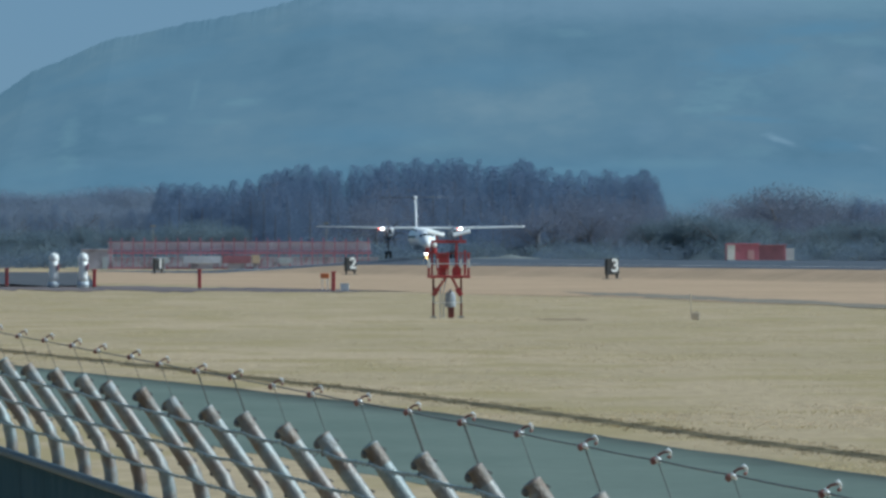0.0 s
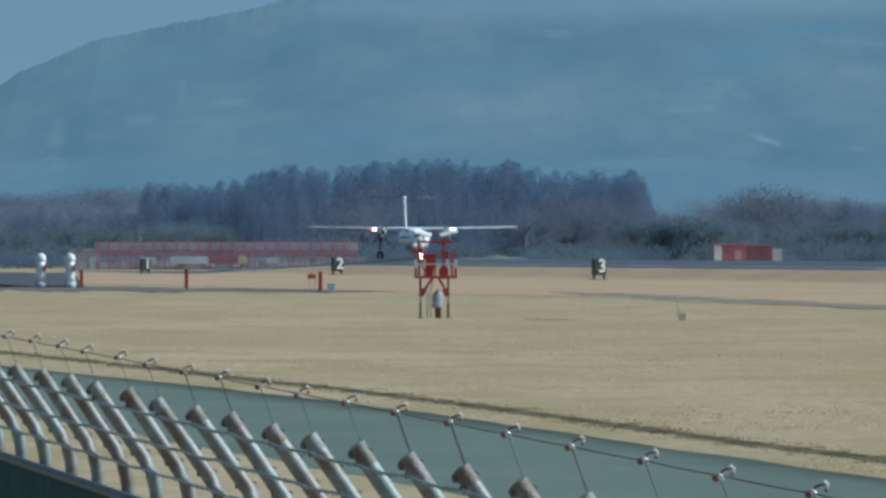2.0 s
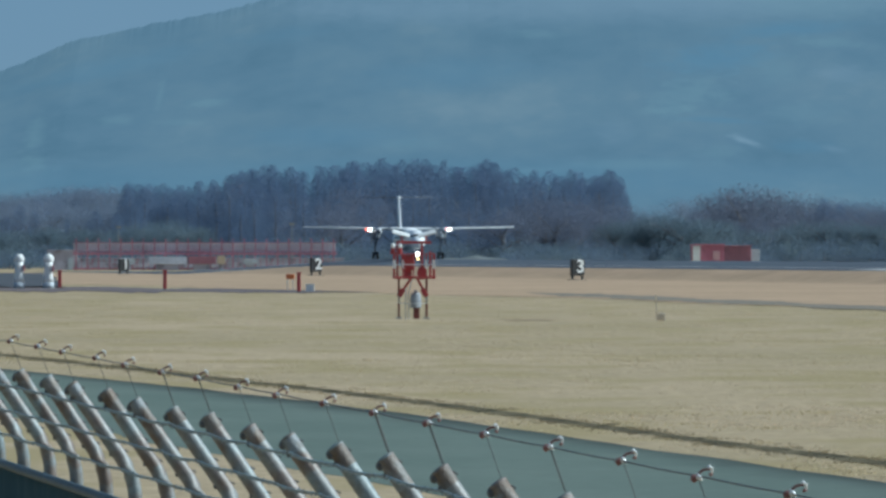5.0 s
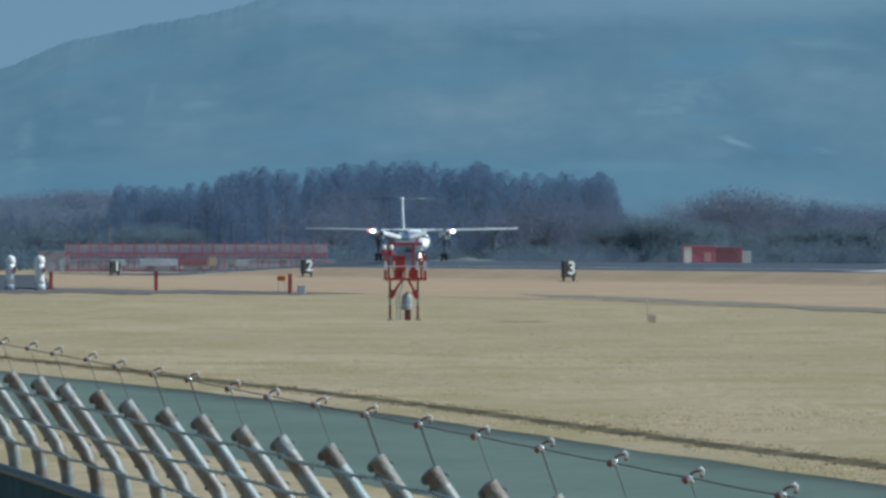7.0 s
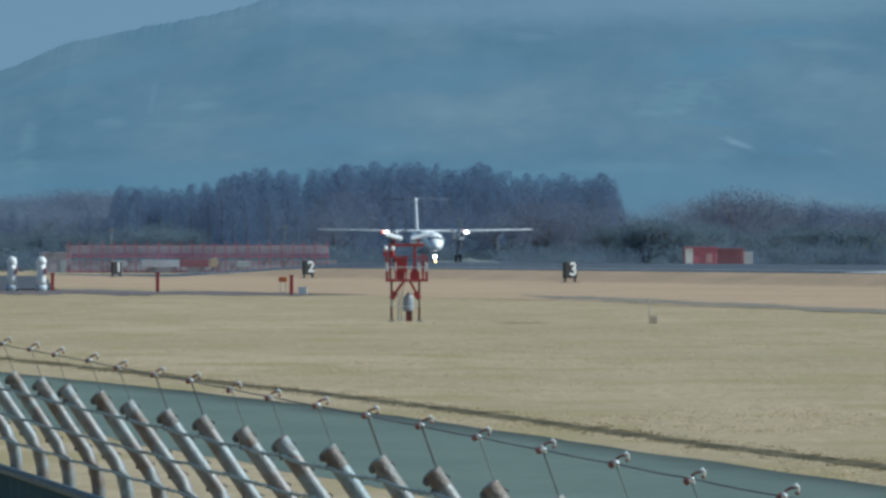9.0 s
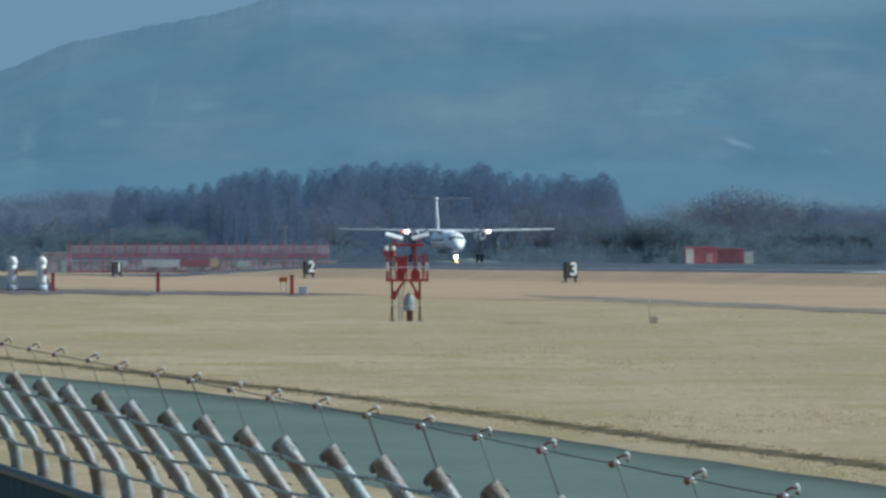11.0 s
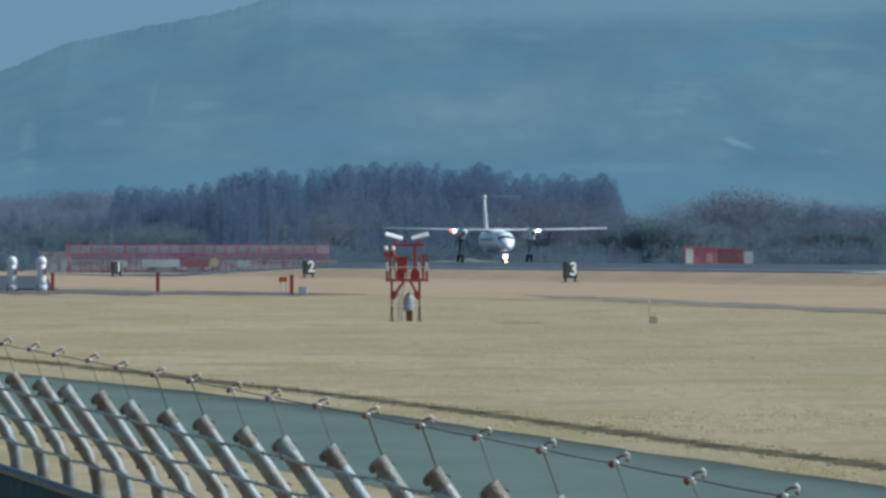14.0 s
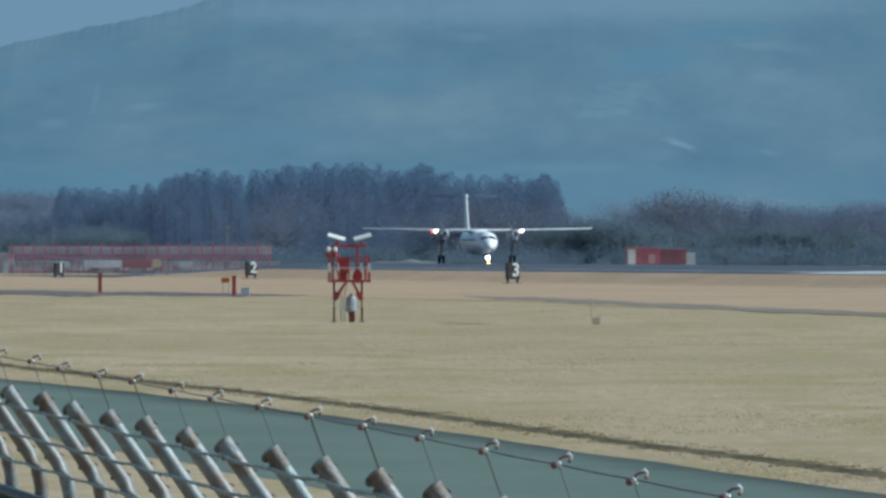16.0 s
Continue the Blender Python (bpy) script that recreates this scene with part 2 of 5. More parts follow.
def sweep(bm, pts, radii, seg=10, cap=True):
    """A tube through pts with a radius at each."""
    pts = [Vector(p) for p in pts]
    if not isinstance(radii, (list, tuple)):
        radii = [radii] * len(pts)
    rings = []
    for i, p in enumerate(pts):
        d = (pts[min(i + 1, len(pts) - 1)] - pts[max(i - 1, 0)]).normalized()
        up = Vector((0, 1, 0)) if abs(d.z) > 0.9 else Vector((0, 0, 1))
        s = d.cross(up).normalized()
        u = s.cross(d)
        rings.append([bm.verts.new(p + radii[i] * (math.cos(k * 2 * math.pi / seg) * s + math.sin(k * 2 * math.pi / seg) * u)) for k in range(seg)])
    for ra, rb in zip(rings, rings[1:]):
        for k in range(seg):
            bm.faces.new((ra[k], ra[(k + 1) % seg], rb[(k + 1) % seg], rb[k]))
    if cap:
        bm.faces.new(rings[0][::-1])
        bm.faces.new(rings[-1])
    return bm


def tube(pts, radii, seg=10, cap=True):
    return sweep(bmesh.new(), pts, radii, seg, cap)


def boxed(size, at=(0, 0, 0), rot=None, bevel=0.0):
    return box(bmesh.new(), size, at, rot, bevel)


def ball(r, at=(0, 0, 0), sx=1, sy=1, sz=1, seg=12, rings=8):
    bm = bmesh.new()
    bmesh.ops.create_uvsphere(bm, u_segments=seg, v_segments=rings, radius=r)
    bmesh.ops.transform(bm, matrix=Matrix.Translation(at) @ Matrix.Diagonal((sx, sy, sz, 1)), verts=bm.verts)
    return bm


# ---- the lie of the land ----
RUN_SLOPE, RUN_D = 0.0908, 207.0     # runway centreline: x = RUN_D - RUN_SLOPE * y
ROAD_SLOPE = 0.0775                  # perimeter road and fence: x = a - ROAD_SLOPE * y
RUN_ANGLE = math.degrees(math.atan(RUN_SLOPE))


def step(v, lo, hi):
    t = min(1.0, max(0.0, (v - lo) / (hi - lo)))
    return t * t * (3 - 2 * t)


def land(x, y):
    """Ground height: flat field, with the crowned runway strip raised over it."""
    d = x + RUN_SLOPE * y
    near = step(y, 500, 900)
    edge = 1.1 * near - 1.4 * step(y, 2060, 2330)
    core = 1.75 * near - 2.05 * step(y, 2330, 2500)
    base = -0.3 * step(y, 2060, 2330) * (1 - step(y, 2900, 3050)) + 0.8 * step(y, 2900, 3050) * step(d, 100, 180)
    base += 1.2 * step(d, 236, 250) * step(y, 2060, 2330) * (1 - step(y, 2900, 3050))
    if y > 2900:
        return base
    side = base + (edge - base) * step(d, 171.5, 179.0) * (1 - step(d, 236, 250))
    return side + (core - edge) * max(0.0, 1 - abs(d - RUN_D) / 28.0)


def road_rim(y):
    """Far rim of the perimeter road, across from its line: it bows gently outward."""
    return float(np.interp(y, [150, 215, 250, 280, 300, 330, 360, 385, 420, 460], [22.1, 22.7, 23.02, 23.4, 23.6, 23.68, 23.5, 23.15, 22.6, 22.45]))


def drain_line(y):
    """Middle of the drain beyond the road, across from the road's line."""
    return float(np.interp(y, [150, 234, 255, 272, 290, 305, 320, 350, 427, 520], [24.4, 24.67, 24.77, 24.98, 25.2, 25.42, 25.6, 25.75, 25.72, 25.3]))


def run_xy(d, y):
    return d - RUN_SLOPE * y, y


def sheet(name, material, us, vs, where, label, category, kind="structure"):
    """A grid mesh over us x vs, placed by where(u, v)."""
    verts = [where(u, v) for v in vs for u in us]
    w = len(us)
    faces = [(j * w + i, j * w + i + 1, (j + 1) * w + i + 1, (j + 1) * w + i) for j in range(len(vs) - 1) for i in range(w - 1)]
    me = bpy.data.meshes.new(name)
    me.from_pydata(verts, [], faces)
    me.materials.append(material)
    return tagged(new(name, me), label, category, "", kind)


def spread(*spans):
    """Breakpoints: (start, end, step) spans joined."""
    out = []
    for lo, hi, st in spans:
        k = max(1, round((hi - lo) / st))
        out += [lo + (hi - lo) * i / k for i in range(k)]
    return out + [spans[-1][1]]


def ground():
    ds = spread((-2600, -300, 400), (-300, 0, 60), (0, 165, 15), (165, 182, 1), (182, 207, 5), (207, 240, 5), (240, 600, 60), (600, 3400, 400))
    ys = spread((-600, 0, 200), (0, 600, 40), (600, 3000, 60), (3000, 4980, 180))

    def where(d, y):
        x = d - RUN_SLOPE * y
        return x, y, land(x, y)
    g = sheet("ground", M_GRASS, ds, ys, where, "flat airfield of dry straw-coloured winter grass", "ground")
    return g


def grass_tufts():
    """Uneven dry tufts over the field between the perimeter road and the mown strip."""
    rng = random.Random(17)
    verts, faces = [], []
    count = 0
    while count < 38000:
        y = 190 + 900 * rng.random() ** 1.5
        half = 0.03 * y + 3
        x = rng.uniform(-half, half * 1.08)
        a = x + ROAD_SLOPE * y
        if a < road_rim(y) + 0.1 or x + RUN_SLOPE * y > 150:
            continue
        thick = 0.5 + 0.9 * noise.noise((x * 0.12, y * 0.025, 0)) + 0.7 * noise.noise((x * 0.6, y * 0.09, 5.0))
        beside = abs(a - drain_line(y))
        if beside < 0.9:
            thick = 0.0 if beside < 0.5 else 0.9
        if rng.random() > thick:
            continue
        count += 1
        z = land(x, y) - 0.005
        tall = rng.uniform(0.010, 0.025) * (0.7 + 0.6 * max(0.0, thick))
        for _ in range(4):
            bx, by = x + rng.gauss(0, 0.09), y + rng.gauss(0, 0.09)
            lean = rng.gauss(0, 1.6) * tall
            w = rng.uniform(0.015, 0.036)
            an = rng.uniform(0, math.pi)
            cx, cy = w * math.cos(an), w * math.sin(an)
            i = len(verts)
            verts += [(bx - cx, by - cy, z), (bx + cx, by + cy, z), (bx + lean, by + rng.gauss(0, 1.6) * tall, z + tall * rng.uniform(0.6, 1.2))]
            faces.append((i, i + 1, i + 2))
    me = bpy.data.meshes.new("grass_tufts")
    me.from_pydata(verts, [], faces)
    me.materials.append(M_TUFT)
    tagged(new("grass_tufts", me), "short uneven tufts of dry straw-coloured grass", "grass", "", "stuff")
    # dead weeds in and along the drain beside the road
    verts, faces = [], []
    for _ in range(5200):
        y = rng.uniform(120, 620)
        grow = 0.5 + 0.9 * noise.noise((y * 0.12, 3.0, 0)) + 0.6 * noise.noise((y * 0.5, 9.0, 0))
        if rng.random() > grow + 0.25:
            continue
        a = drain_line(y) + rng.gauss(0.05, 0.28)
        x = a - ROAD_SLOPE * y
        for _ in range(4):
            bx, by, tall = x + rng.gauss(0, 0.06), y + rng.gauss(0, 0.12), rng.uniform(0.008, 0.026) * (0.6 + grow * 0.6)
            w, lean = rng.uniform(0.015, 0.04), rng.gauss(0, 0.6)
            i = len(verts)
            verts += [(bx - w, by, 0.0), (bx + w, by + 0.02, 0.0), (bx + lean * tall, by, tall)]
            faces.append((i, i + 1, i + 2))
    me = bpy.data.meshes.new("drain_weeds")
    me.from_pydata(verts, [], faces)
    me.materials.append(M_WEED)
    tagged(new("drain_weeds", me), "brown dead weeds growing along the roadside drain", "weeds", "", "stuff")


def runway():
    ds = spread((179.3, 207, 4), (207, 234.7, 4))
    ys = spread((560, 2620, 40))

    def where(d, y):
        x = d - RUN_SLOPE * y
        return x, y, land(x, y) + 0.03
    sheet("runway", M_RUNWAY, ds, ys, where, "dark asphalt runway, crowned above the grass", "runway")
    sheet("mown_strip", M_MOWN, spread((104, 132, 7), (132, 165, 11), (165, 178.6, 1)), spread((560, 2500, 40)),
          lambda d, y: (d + 9 * noise.noise((d * 0.02, y * 0.006, 6.0)) * (d < 108) - RUN_SLOPE * y, y, land(d - RUN_SLOPE * y, y) + 0.02), "closely mown brownish grass strip along the runway", "grass strip")
    sheet("concrete_pad", M_SLAB, spread((181, 189, 2)), spread((1440, 1552, 14)),
          lambda d, y: (d - RUN_SLOPE * y, y, land(d - RUN_SLOPE * y, y) + 0.05), "pale pad on the runway shoulder", "pad")
    bm = bmesh.new()
    for k in range(60):
        y0 = 700 + k * 32
        q = []
        for y, d in ((y0, 206.55), (y0, 207.45), (y0 + 16, 207.45), (y0 + 16, 206.55)):
            x = d - RUN_SLOPE * y
            q.append(bm.verts.new((x, y, land(x, y) + 0.06)))
        bm.faces.new(q)
    for d in (186.0, 228.0):
        rows = [[bm.verts.new((dd - RUN_SLOPE * y, y, land(dd - RUN_SLOPE * y, y) + 0.06)) for dd in (d - 0.45, d + 0.45)] for y in spread((600, 2600, 40))]
        for r0, r1 in zip(rows, rows[1:]):
            bm.faces.new((r0[0], r0[1], r1[1], r1[0]))
    tagged(link(bm, "runway_marking", M_PAINT_LINE), "white painted runway centre and edge lines", "runway marking", "", "structure")


def dark_rim(m):
    """A darker, soft ragged band along the far rim of the road."""
    n, l = m.node_tree.nodes, m.node_tree.links
    b = n["Principled BSDF"]
    tone = b.inputs["Base Color"].links[0].from_socket

    def calc(op, *terms):
        x = n.new("ShaderNodeMath")
        x.operation = op
        for sock, v in zip(x.inputs, terms):
            if isinstance(v, bpy.types.NodeSocket):
                l.new(v, sock)
            else:
                sock.default_value = v
        return x.outputs[0]
    co = n.new("ShaderNodeTexCoord")
    sep = n.new("ShaderNodeSeparateXYZ")
    l.new(co.outputs["Object"], sep.inputs[0])
    bow = calc("POWER", calc("DIVIDE", calc("ABSOLUTE", calc("SUBTRACT", sep.outputs[1], 310.0)), 100.0), 2.0)
    across = calc("ADD", calc("MULTIPLY_ADD", sep.outputs[1], ROAD_SLOPE, sep.outputs[0]), calc("MULTIPLY", calc("MINIMUM", bow, 1.5), 0.7))
    squash = n.new("ShaderNodeMapping")
    squash.inputs["Scale"].default_value = (1, 0.15, 1)
    ragged = n.new("ShaderNodeTexNoise")
    ragged.inputs["Scale"].default_value, ragged.inputs["Detail"].default_value = 0.8, 5.0
    l.new(co.outputs["Object"], squash.inputs["Vector"])
    l.new(squash.outputs[0], ragged.inputs["Vector"])
    r = n.new("ShaderNodeMapRange")
    r.interpolation_type = "SMOOTHSTEP"
    r.inputs[1].default_value, r.inputs[2].default_value, r.inputs[4].default_value = 21.7, 23.7, 0.9
    l.new(calc("MULTIPLY_ADD", ragged.outputs[0], 1.2, calc("SUBTRACT", across, 0.6)), r.inputs[0])
    x = n.new("ShaderNodeMix")
    x.data_type = "RGBA"
    l.new(r.outputs[0], x.inputs[0])
    l.new(tone, x.inputs[6])
    x.inputs[7].default_value = (0.052, 0.058, 0.056, 1)
    l.new(x.outputs[2], b.inputs["Base Color"])
    l.new(calc("MULTIPLY_ADD", r.outputs[0], -0.24, 0.25), b.inputs["Specular IOR Level"])


def perimeter_road():
    dark_rim(M_ASPHALT)

    def across(f, y):
        return 16.2 + (road_rim(y) - 16.2) * f
    sheet("road", M_ASPHALT, [0, 0.1, 0.25, 0.5, 0.75, 0.9, 1], spread((-60, 900, 2.5)),
          lambda f, y: (across(f, y) - ROAD_SLOPE * y + (0.14 + 0.3 * (f == 0)) * noise.noise((f * 6, y * 0.09, 0)) + 0.1 * (f == 0) * noise.noise((1, y * 0.4, 0)), y, 0.005 + 0.025 * min(1.0, 10 * f, 10 * (1 - f))),
          "grey-green asphalt perimeter road, worn", "road")
    # shallow overgrown drain beyond the road, with ragged edges
    bm = bmesh.new()
    rows = []
    for y in spread((60, 900, 0.6)):
        mid = drain_line(y) + 0.08 * noise.noise((y * 0.06, 7.7, 0))
        lo = 0.24 + 0.16 * noise.noise((y * 0.25, 1.7, 0)) + 0.1 * noise.noise((y * 0.9, 4.2, 0))
        hi = 0.26 + 0.2 * noise.noise((y * 0.2, 5.7, 0)) + 0.12 * noise.noise((y * 0.8, 8.2, 0))
        lip = 0.028 + 0.018 * noise.noise((y * 0.5, 2.2, 0))
        rows.append([bm.verts.new((mid + o - ROAD_SLOPE * y, y, z)) for o, z in ((-lo, 0.008), (0.0, 0.012), (0.08, lip), (hi, 0.008))])
    for r0, r1 in zip(rows, rows[1:]):
        for k in range(3):
            bm.faces.new((r0[k], r0[k + 1], r1[k + 1], r1[k]))
    tagged(link(bm, "drain_kerb", M_KERB), "dark overgrown drain along the perimeter road", "drain", "", "structure")


def dark_strip(name, corners, label, material=None):
    """A low dark strip on the grass, between four corners (x, y)."""
    bm = bmesh.new()
    n = 160
    (a0, a1, b1, b0) = [Vector((*c, 0)) for c in corners]
    rows = []
    for i in range(n + 1):
        f = i / n
        wob = [0.5 + 0.28 * noise.noise((f * 9, corners[0][0], s)) + 0.22 * noise.noise((f * 31, corners[0][0], s)) for s in (0.0, 4.0)]
        lo, hi = a0.lerp(a1, f), b0.lerp(b1, f)
        mid = lo.lerp(hi, 0.5 + 0.25 * noise.noise((f * 5, corners[0][0], 8.0)))
        taper = min(1.0, 6 * f + 0.1, 6 * (1 - f) + 0.1)
        lo, hi = mid.lerp(lo, taper * 2 * wob[0]), mid.lerp(hi, taper * 2 * wob[1])
        rows.append([bm.verts.new((p.x, p.y, land(p.x, p.y) + 0.03)) for p in (lo, hi)])
    for r0, r1 in zip(rows, rows[1:]):
        bm.faces.new((r0[0], r1[0], r1[1], r0[1]))
    tagged(link(bm, name, material or M_DITCH), label, "ground", "", "structure")


ground()
grass_tufts()
runway()
perimeter_road()
dark_strip("service_track", [(-36, 1232), (-2.4, 1168), (-2.6, 1222), (-45, 1480)], "dark strip across the grass", M_STRIP)
# Sheet painted dark where a mirage darkens the far field.
sheet("wet_ground", M_MIRAGE_DARK, spread((0, 1, 0.1)), spread((0, 1, 0.05)),
      lambda f, g: ((-905 + f * (300 - 40 * g + 14 * noise.noise((g * 6, 0.5, f)))) / FOCAL * (1338 + 880 * g), 1338 + 880 * g + 12 * noise.noise((f * 4, g, 2.0)), 0.03),
      "dark band on the ground, painted for a mirage", "ground")
dark_strip("drain", [(7.2, 1155), (27.5, 734), (31, 752), (9.6, 1215)], "shallow dark drain cut through the grass")
dark_strip("bare_patch", [(3.8, 712), (6.4, 712), (6.2, 719), (4.2, 719)], "brownish patch in the grass", M_PATCH)


# ---- distance: mountain and sky ----
def ridge(x):
    """Height of the mountain's skyline: a hazy shoulder, then a long climb."""
    h = float(np.interp(x, [-900, -300, -150, -120, -111, -89, -62, -45, -30, 60, 900], [14, 30, 42, 46.5, 52.5, 61.5, 66.5, 70.6, 75, 86, 110]))
    return h + 0.5 * noise.noise((x * 0.09, 0.3, 0))


def slope(x, v):
    """The mountain side: v runs from its foot (0) to the skyline (1)."""
    trees = 0.45 * noise.noise((x * 0.4, 1.3, 0)) + 0.4 * noise.noise((x * 1.3, 5.3, 0))
    z = ridge(x) * v ** 1.25 + trees * v ** 40 + 3 * v * (1 - v) * noise.noise((x * 0.02, v * 3, 4.0))
    return Vector((x, 3950 + 650 * v, z - 1.0))


def on_slope(px, py):
    """The point of the mountain side on the line of sight (px, py) of the first view."""
    v0, v1 = 0.0, 1.0
    for _ in range(24):
        vm = (v0 + v1) / 2
        y = 3950 + 650 * vm
        p = slope((px - 784) / FOCAL * y, vm)
        if 442.6 - (p.z - CAM_Z) * FOCAL / p.y > py:
            v0 = vm
        else:
            v1 = vm
    return slope((px - 784) / FOCAL * (3950 + 650 * v0), v0)


def land_cover(m, covers):
    """Lay pale, grey, dark and bare tones, each (px, py, half width, half height, tilt, tone, strength, ragged), over
    the mountain's emitted tones.
    """
    n, l = m.node_tree.nodes, m.node_tree.links
    b = n["Principled BSDF"]
    tone = b.inputs["Emission Color"].links[0].from_socket
    co = n.new("ShaderNodeTexCoord")
    ragged = n.new("ShaderNodeTexNoise")
    ragged.inputs["Scale"].default_value, ragged.inputs["Detail"].default_value = 0.24, 6.0
    squash = n.new("ShaderNodeMapping")
    squash.inputs["Scale"].default_value = (1, 0.2, 2.2)
    l.new(co.outputs["Object"], squash.inputs["Vector"])
    l.new(squash.outputs[0], ragged.inputs["Vector"])
    for px, py, w, h, tilt, c, strength, rag in covers:
        p = on_slope(px, py)
        k = p.y / FOCAL
        mp = n.new("ShaderNodeMapping")
        mp.vector_type = "TEXTURE"
        mp.inputs["Location"].default_value = (p.x, p.y, p.z)
        mp.inputs["Rotation"].default_value = (0, radians(tilt), 0)
        mp.inputs["Scale"].default_value = (w * k, 1e5, h * k)
        l.new(co.outputs["Object"], mp.inputs["Vector"])
        ln = n.new("ShaderNodeVectorMath")
        ln.operation = "LENGTH"
        l.new(mp.outputs[0], ln.inputs[0])
        ad = n.new("ShaderNodeMath")
        ad.operation = "MULTIPLY_ADD"
        ad.inputs[1].default_value = rag
        l.new(ragged.outputs[0], ad.inputs[0])
        l.new(ln.outputs["Value"], ad.inputs[2])
        r = n.new("ShaderNodeMapRange")
        r.interpolation_type = "SMOOTHSTEP"
        r.inputs[1].default_value, r.inputs[2].default_value = 0.1 + rag * 0.42, 1.15 + rag * 0.55
        r.inputs[3].default_value, r.inputs[4].default_value = strength, 0.0
        l.new(ad.outputs[0], r.inputs[0])
        x = n.new("ShaderNodeMix")
        x.data_type = "RGBA"
        l.new(r.outputs[0], x.inputs[0])
        l.new(tone, x.inputs[6])
        x.inputs[7].default_value = (*c, 1)
        tone = x.outputs[2]
    l.new(tone, b.inputs["Emission Color"])


def mountain():
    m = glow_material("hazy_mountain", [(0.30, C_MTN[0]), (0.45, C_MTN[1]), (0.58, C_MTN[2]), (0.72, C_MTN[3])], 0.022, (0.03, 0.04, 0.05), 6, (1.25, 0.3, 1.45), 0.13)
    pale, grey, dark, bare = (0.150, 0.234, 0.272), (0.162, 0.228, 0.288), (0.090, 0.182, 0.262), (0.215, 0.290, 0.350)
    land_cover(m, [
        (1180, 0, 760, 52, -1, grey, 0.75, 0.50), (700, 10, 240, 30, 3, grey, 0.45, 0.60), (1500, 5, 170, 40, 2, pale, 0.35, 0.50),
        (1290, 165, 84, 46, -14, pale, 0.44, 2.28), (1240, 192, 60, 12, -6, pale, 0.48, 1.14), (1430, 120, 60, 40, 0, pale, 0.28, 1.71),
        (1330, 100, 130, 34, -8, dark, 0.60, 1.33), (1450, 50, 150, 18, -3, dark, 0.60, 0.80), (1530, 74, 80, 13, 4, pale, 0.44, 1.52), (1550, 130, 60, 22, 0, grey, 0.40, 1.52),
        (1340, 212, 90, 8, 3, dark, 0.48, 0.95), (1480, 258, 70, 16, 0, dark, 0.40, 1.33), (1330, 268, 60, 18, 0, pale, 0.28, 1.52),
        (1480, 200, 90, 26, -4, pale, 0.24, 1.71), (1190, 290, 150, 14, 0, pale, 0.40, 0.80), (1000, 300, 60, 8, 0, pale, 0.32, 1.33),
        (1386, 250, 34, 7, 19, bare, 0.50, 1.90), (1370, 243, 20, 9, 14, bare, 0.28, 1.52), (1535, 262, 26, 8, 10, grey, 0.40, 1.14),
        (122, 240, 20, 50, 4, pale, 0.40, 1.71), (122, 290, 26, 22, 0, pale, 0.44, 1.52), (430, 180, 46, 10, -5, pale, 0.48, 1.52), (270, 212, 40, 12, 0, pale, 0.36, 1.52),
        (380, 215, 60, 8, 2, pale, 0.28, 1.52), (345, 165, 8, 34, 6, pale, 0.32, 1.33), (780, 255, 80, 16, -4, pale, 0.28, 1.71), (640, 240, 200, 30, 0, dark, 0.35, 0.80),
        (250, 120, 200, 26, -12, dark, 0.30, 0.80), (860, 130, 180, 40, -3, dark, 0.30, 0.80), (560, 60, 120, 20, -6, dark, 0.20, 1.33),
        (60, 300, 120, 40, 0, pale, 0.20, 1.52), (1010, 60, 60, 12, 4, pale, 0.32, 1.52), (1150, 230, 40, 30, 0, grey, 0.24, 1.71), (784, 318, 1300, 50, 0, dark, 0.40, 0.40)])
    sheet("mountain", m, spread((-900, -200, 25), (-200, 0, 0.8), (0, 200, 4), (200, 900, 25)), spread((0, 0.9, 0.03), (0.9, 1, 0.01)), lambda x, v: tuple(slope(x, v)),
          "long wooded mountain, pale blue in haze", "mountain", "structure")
    sk = glow_material("hazy_sky", [(0.35, C_SKY[0]), (0.7, C_SKY[1])], 0.004, (0.0, 0.0, 0.0), 3, (1, 1, 2))
    sheet("backdrop", sk, spread((-1600, 1600, 200)), spread((-30, 500, 50)), lambda x, z: (x, 4930, z), "even hazy blue-grey sky", "sky", "structure")


mountain()


# ---- woods beyond the runway ----
def spaced(i, base):
    """The i-th of evenly scattered numbers between 0 and 1."""
    f, out = 1.0, 0.0
    while i:
        f /= base
        out += f * (i % base)
        i //= base
    return out


class Foliage:
    """The crown of a tree: many small sprays of leaves or twigs, turned every way."""

    def __init__(self, seed):
        self.verts, self.faces, self.rng = [], [], random.Random(seed)

    def spray(self, p, size=0.22, big=1.0):
        rng = self.rng
        c = p + Vector((rng.gauss(0, 0.5), rng.gauss(0, 0.5), rng.gauss(0, 0.4))) * size
        nrm = Vector((rng.gauss(0, 1), rng.gauss(0, 1), rng.gauss(0, 1))).normalized()
        u = Matrix.Rotation(rng.uniform(0, 6.28), 3, nrm) @ nrm.orthogonal().normalized()
        w = nrm.cross(u)
        s = rng.uniform(0.07, 0.14) * big
        i = len(self.verts)
        self.verts += [c + u * s, c - u * s * 0.7 + w * s * 0.7, c - u * s * 0.7 - w * s * 0.7]
        self.faces.append((i, i + 1, i + 2))

    def crown(self, material, parent):
        return raw("crown", self.verts, self.faces, material, parent)


def raw(name, verts, faces, material, parent):
    me = bpy.data.meshes.new(name)
    me.from_pydata([tuple(v) for v in verts], [], faces)
    me.materials.append(material)
    ob = new(name, me)
    ob.parent = parent
    return ob


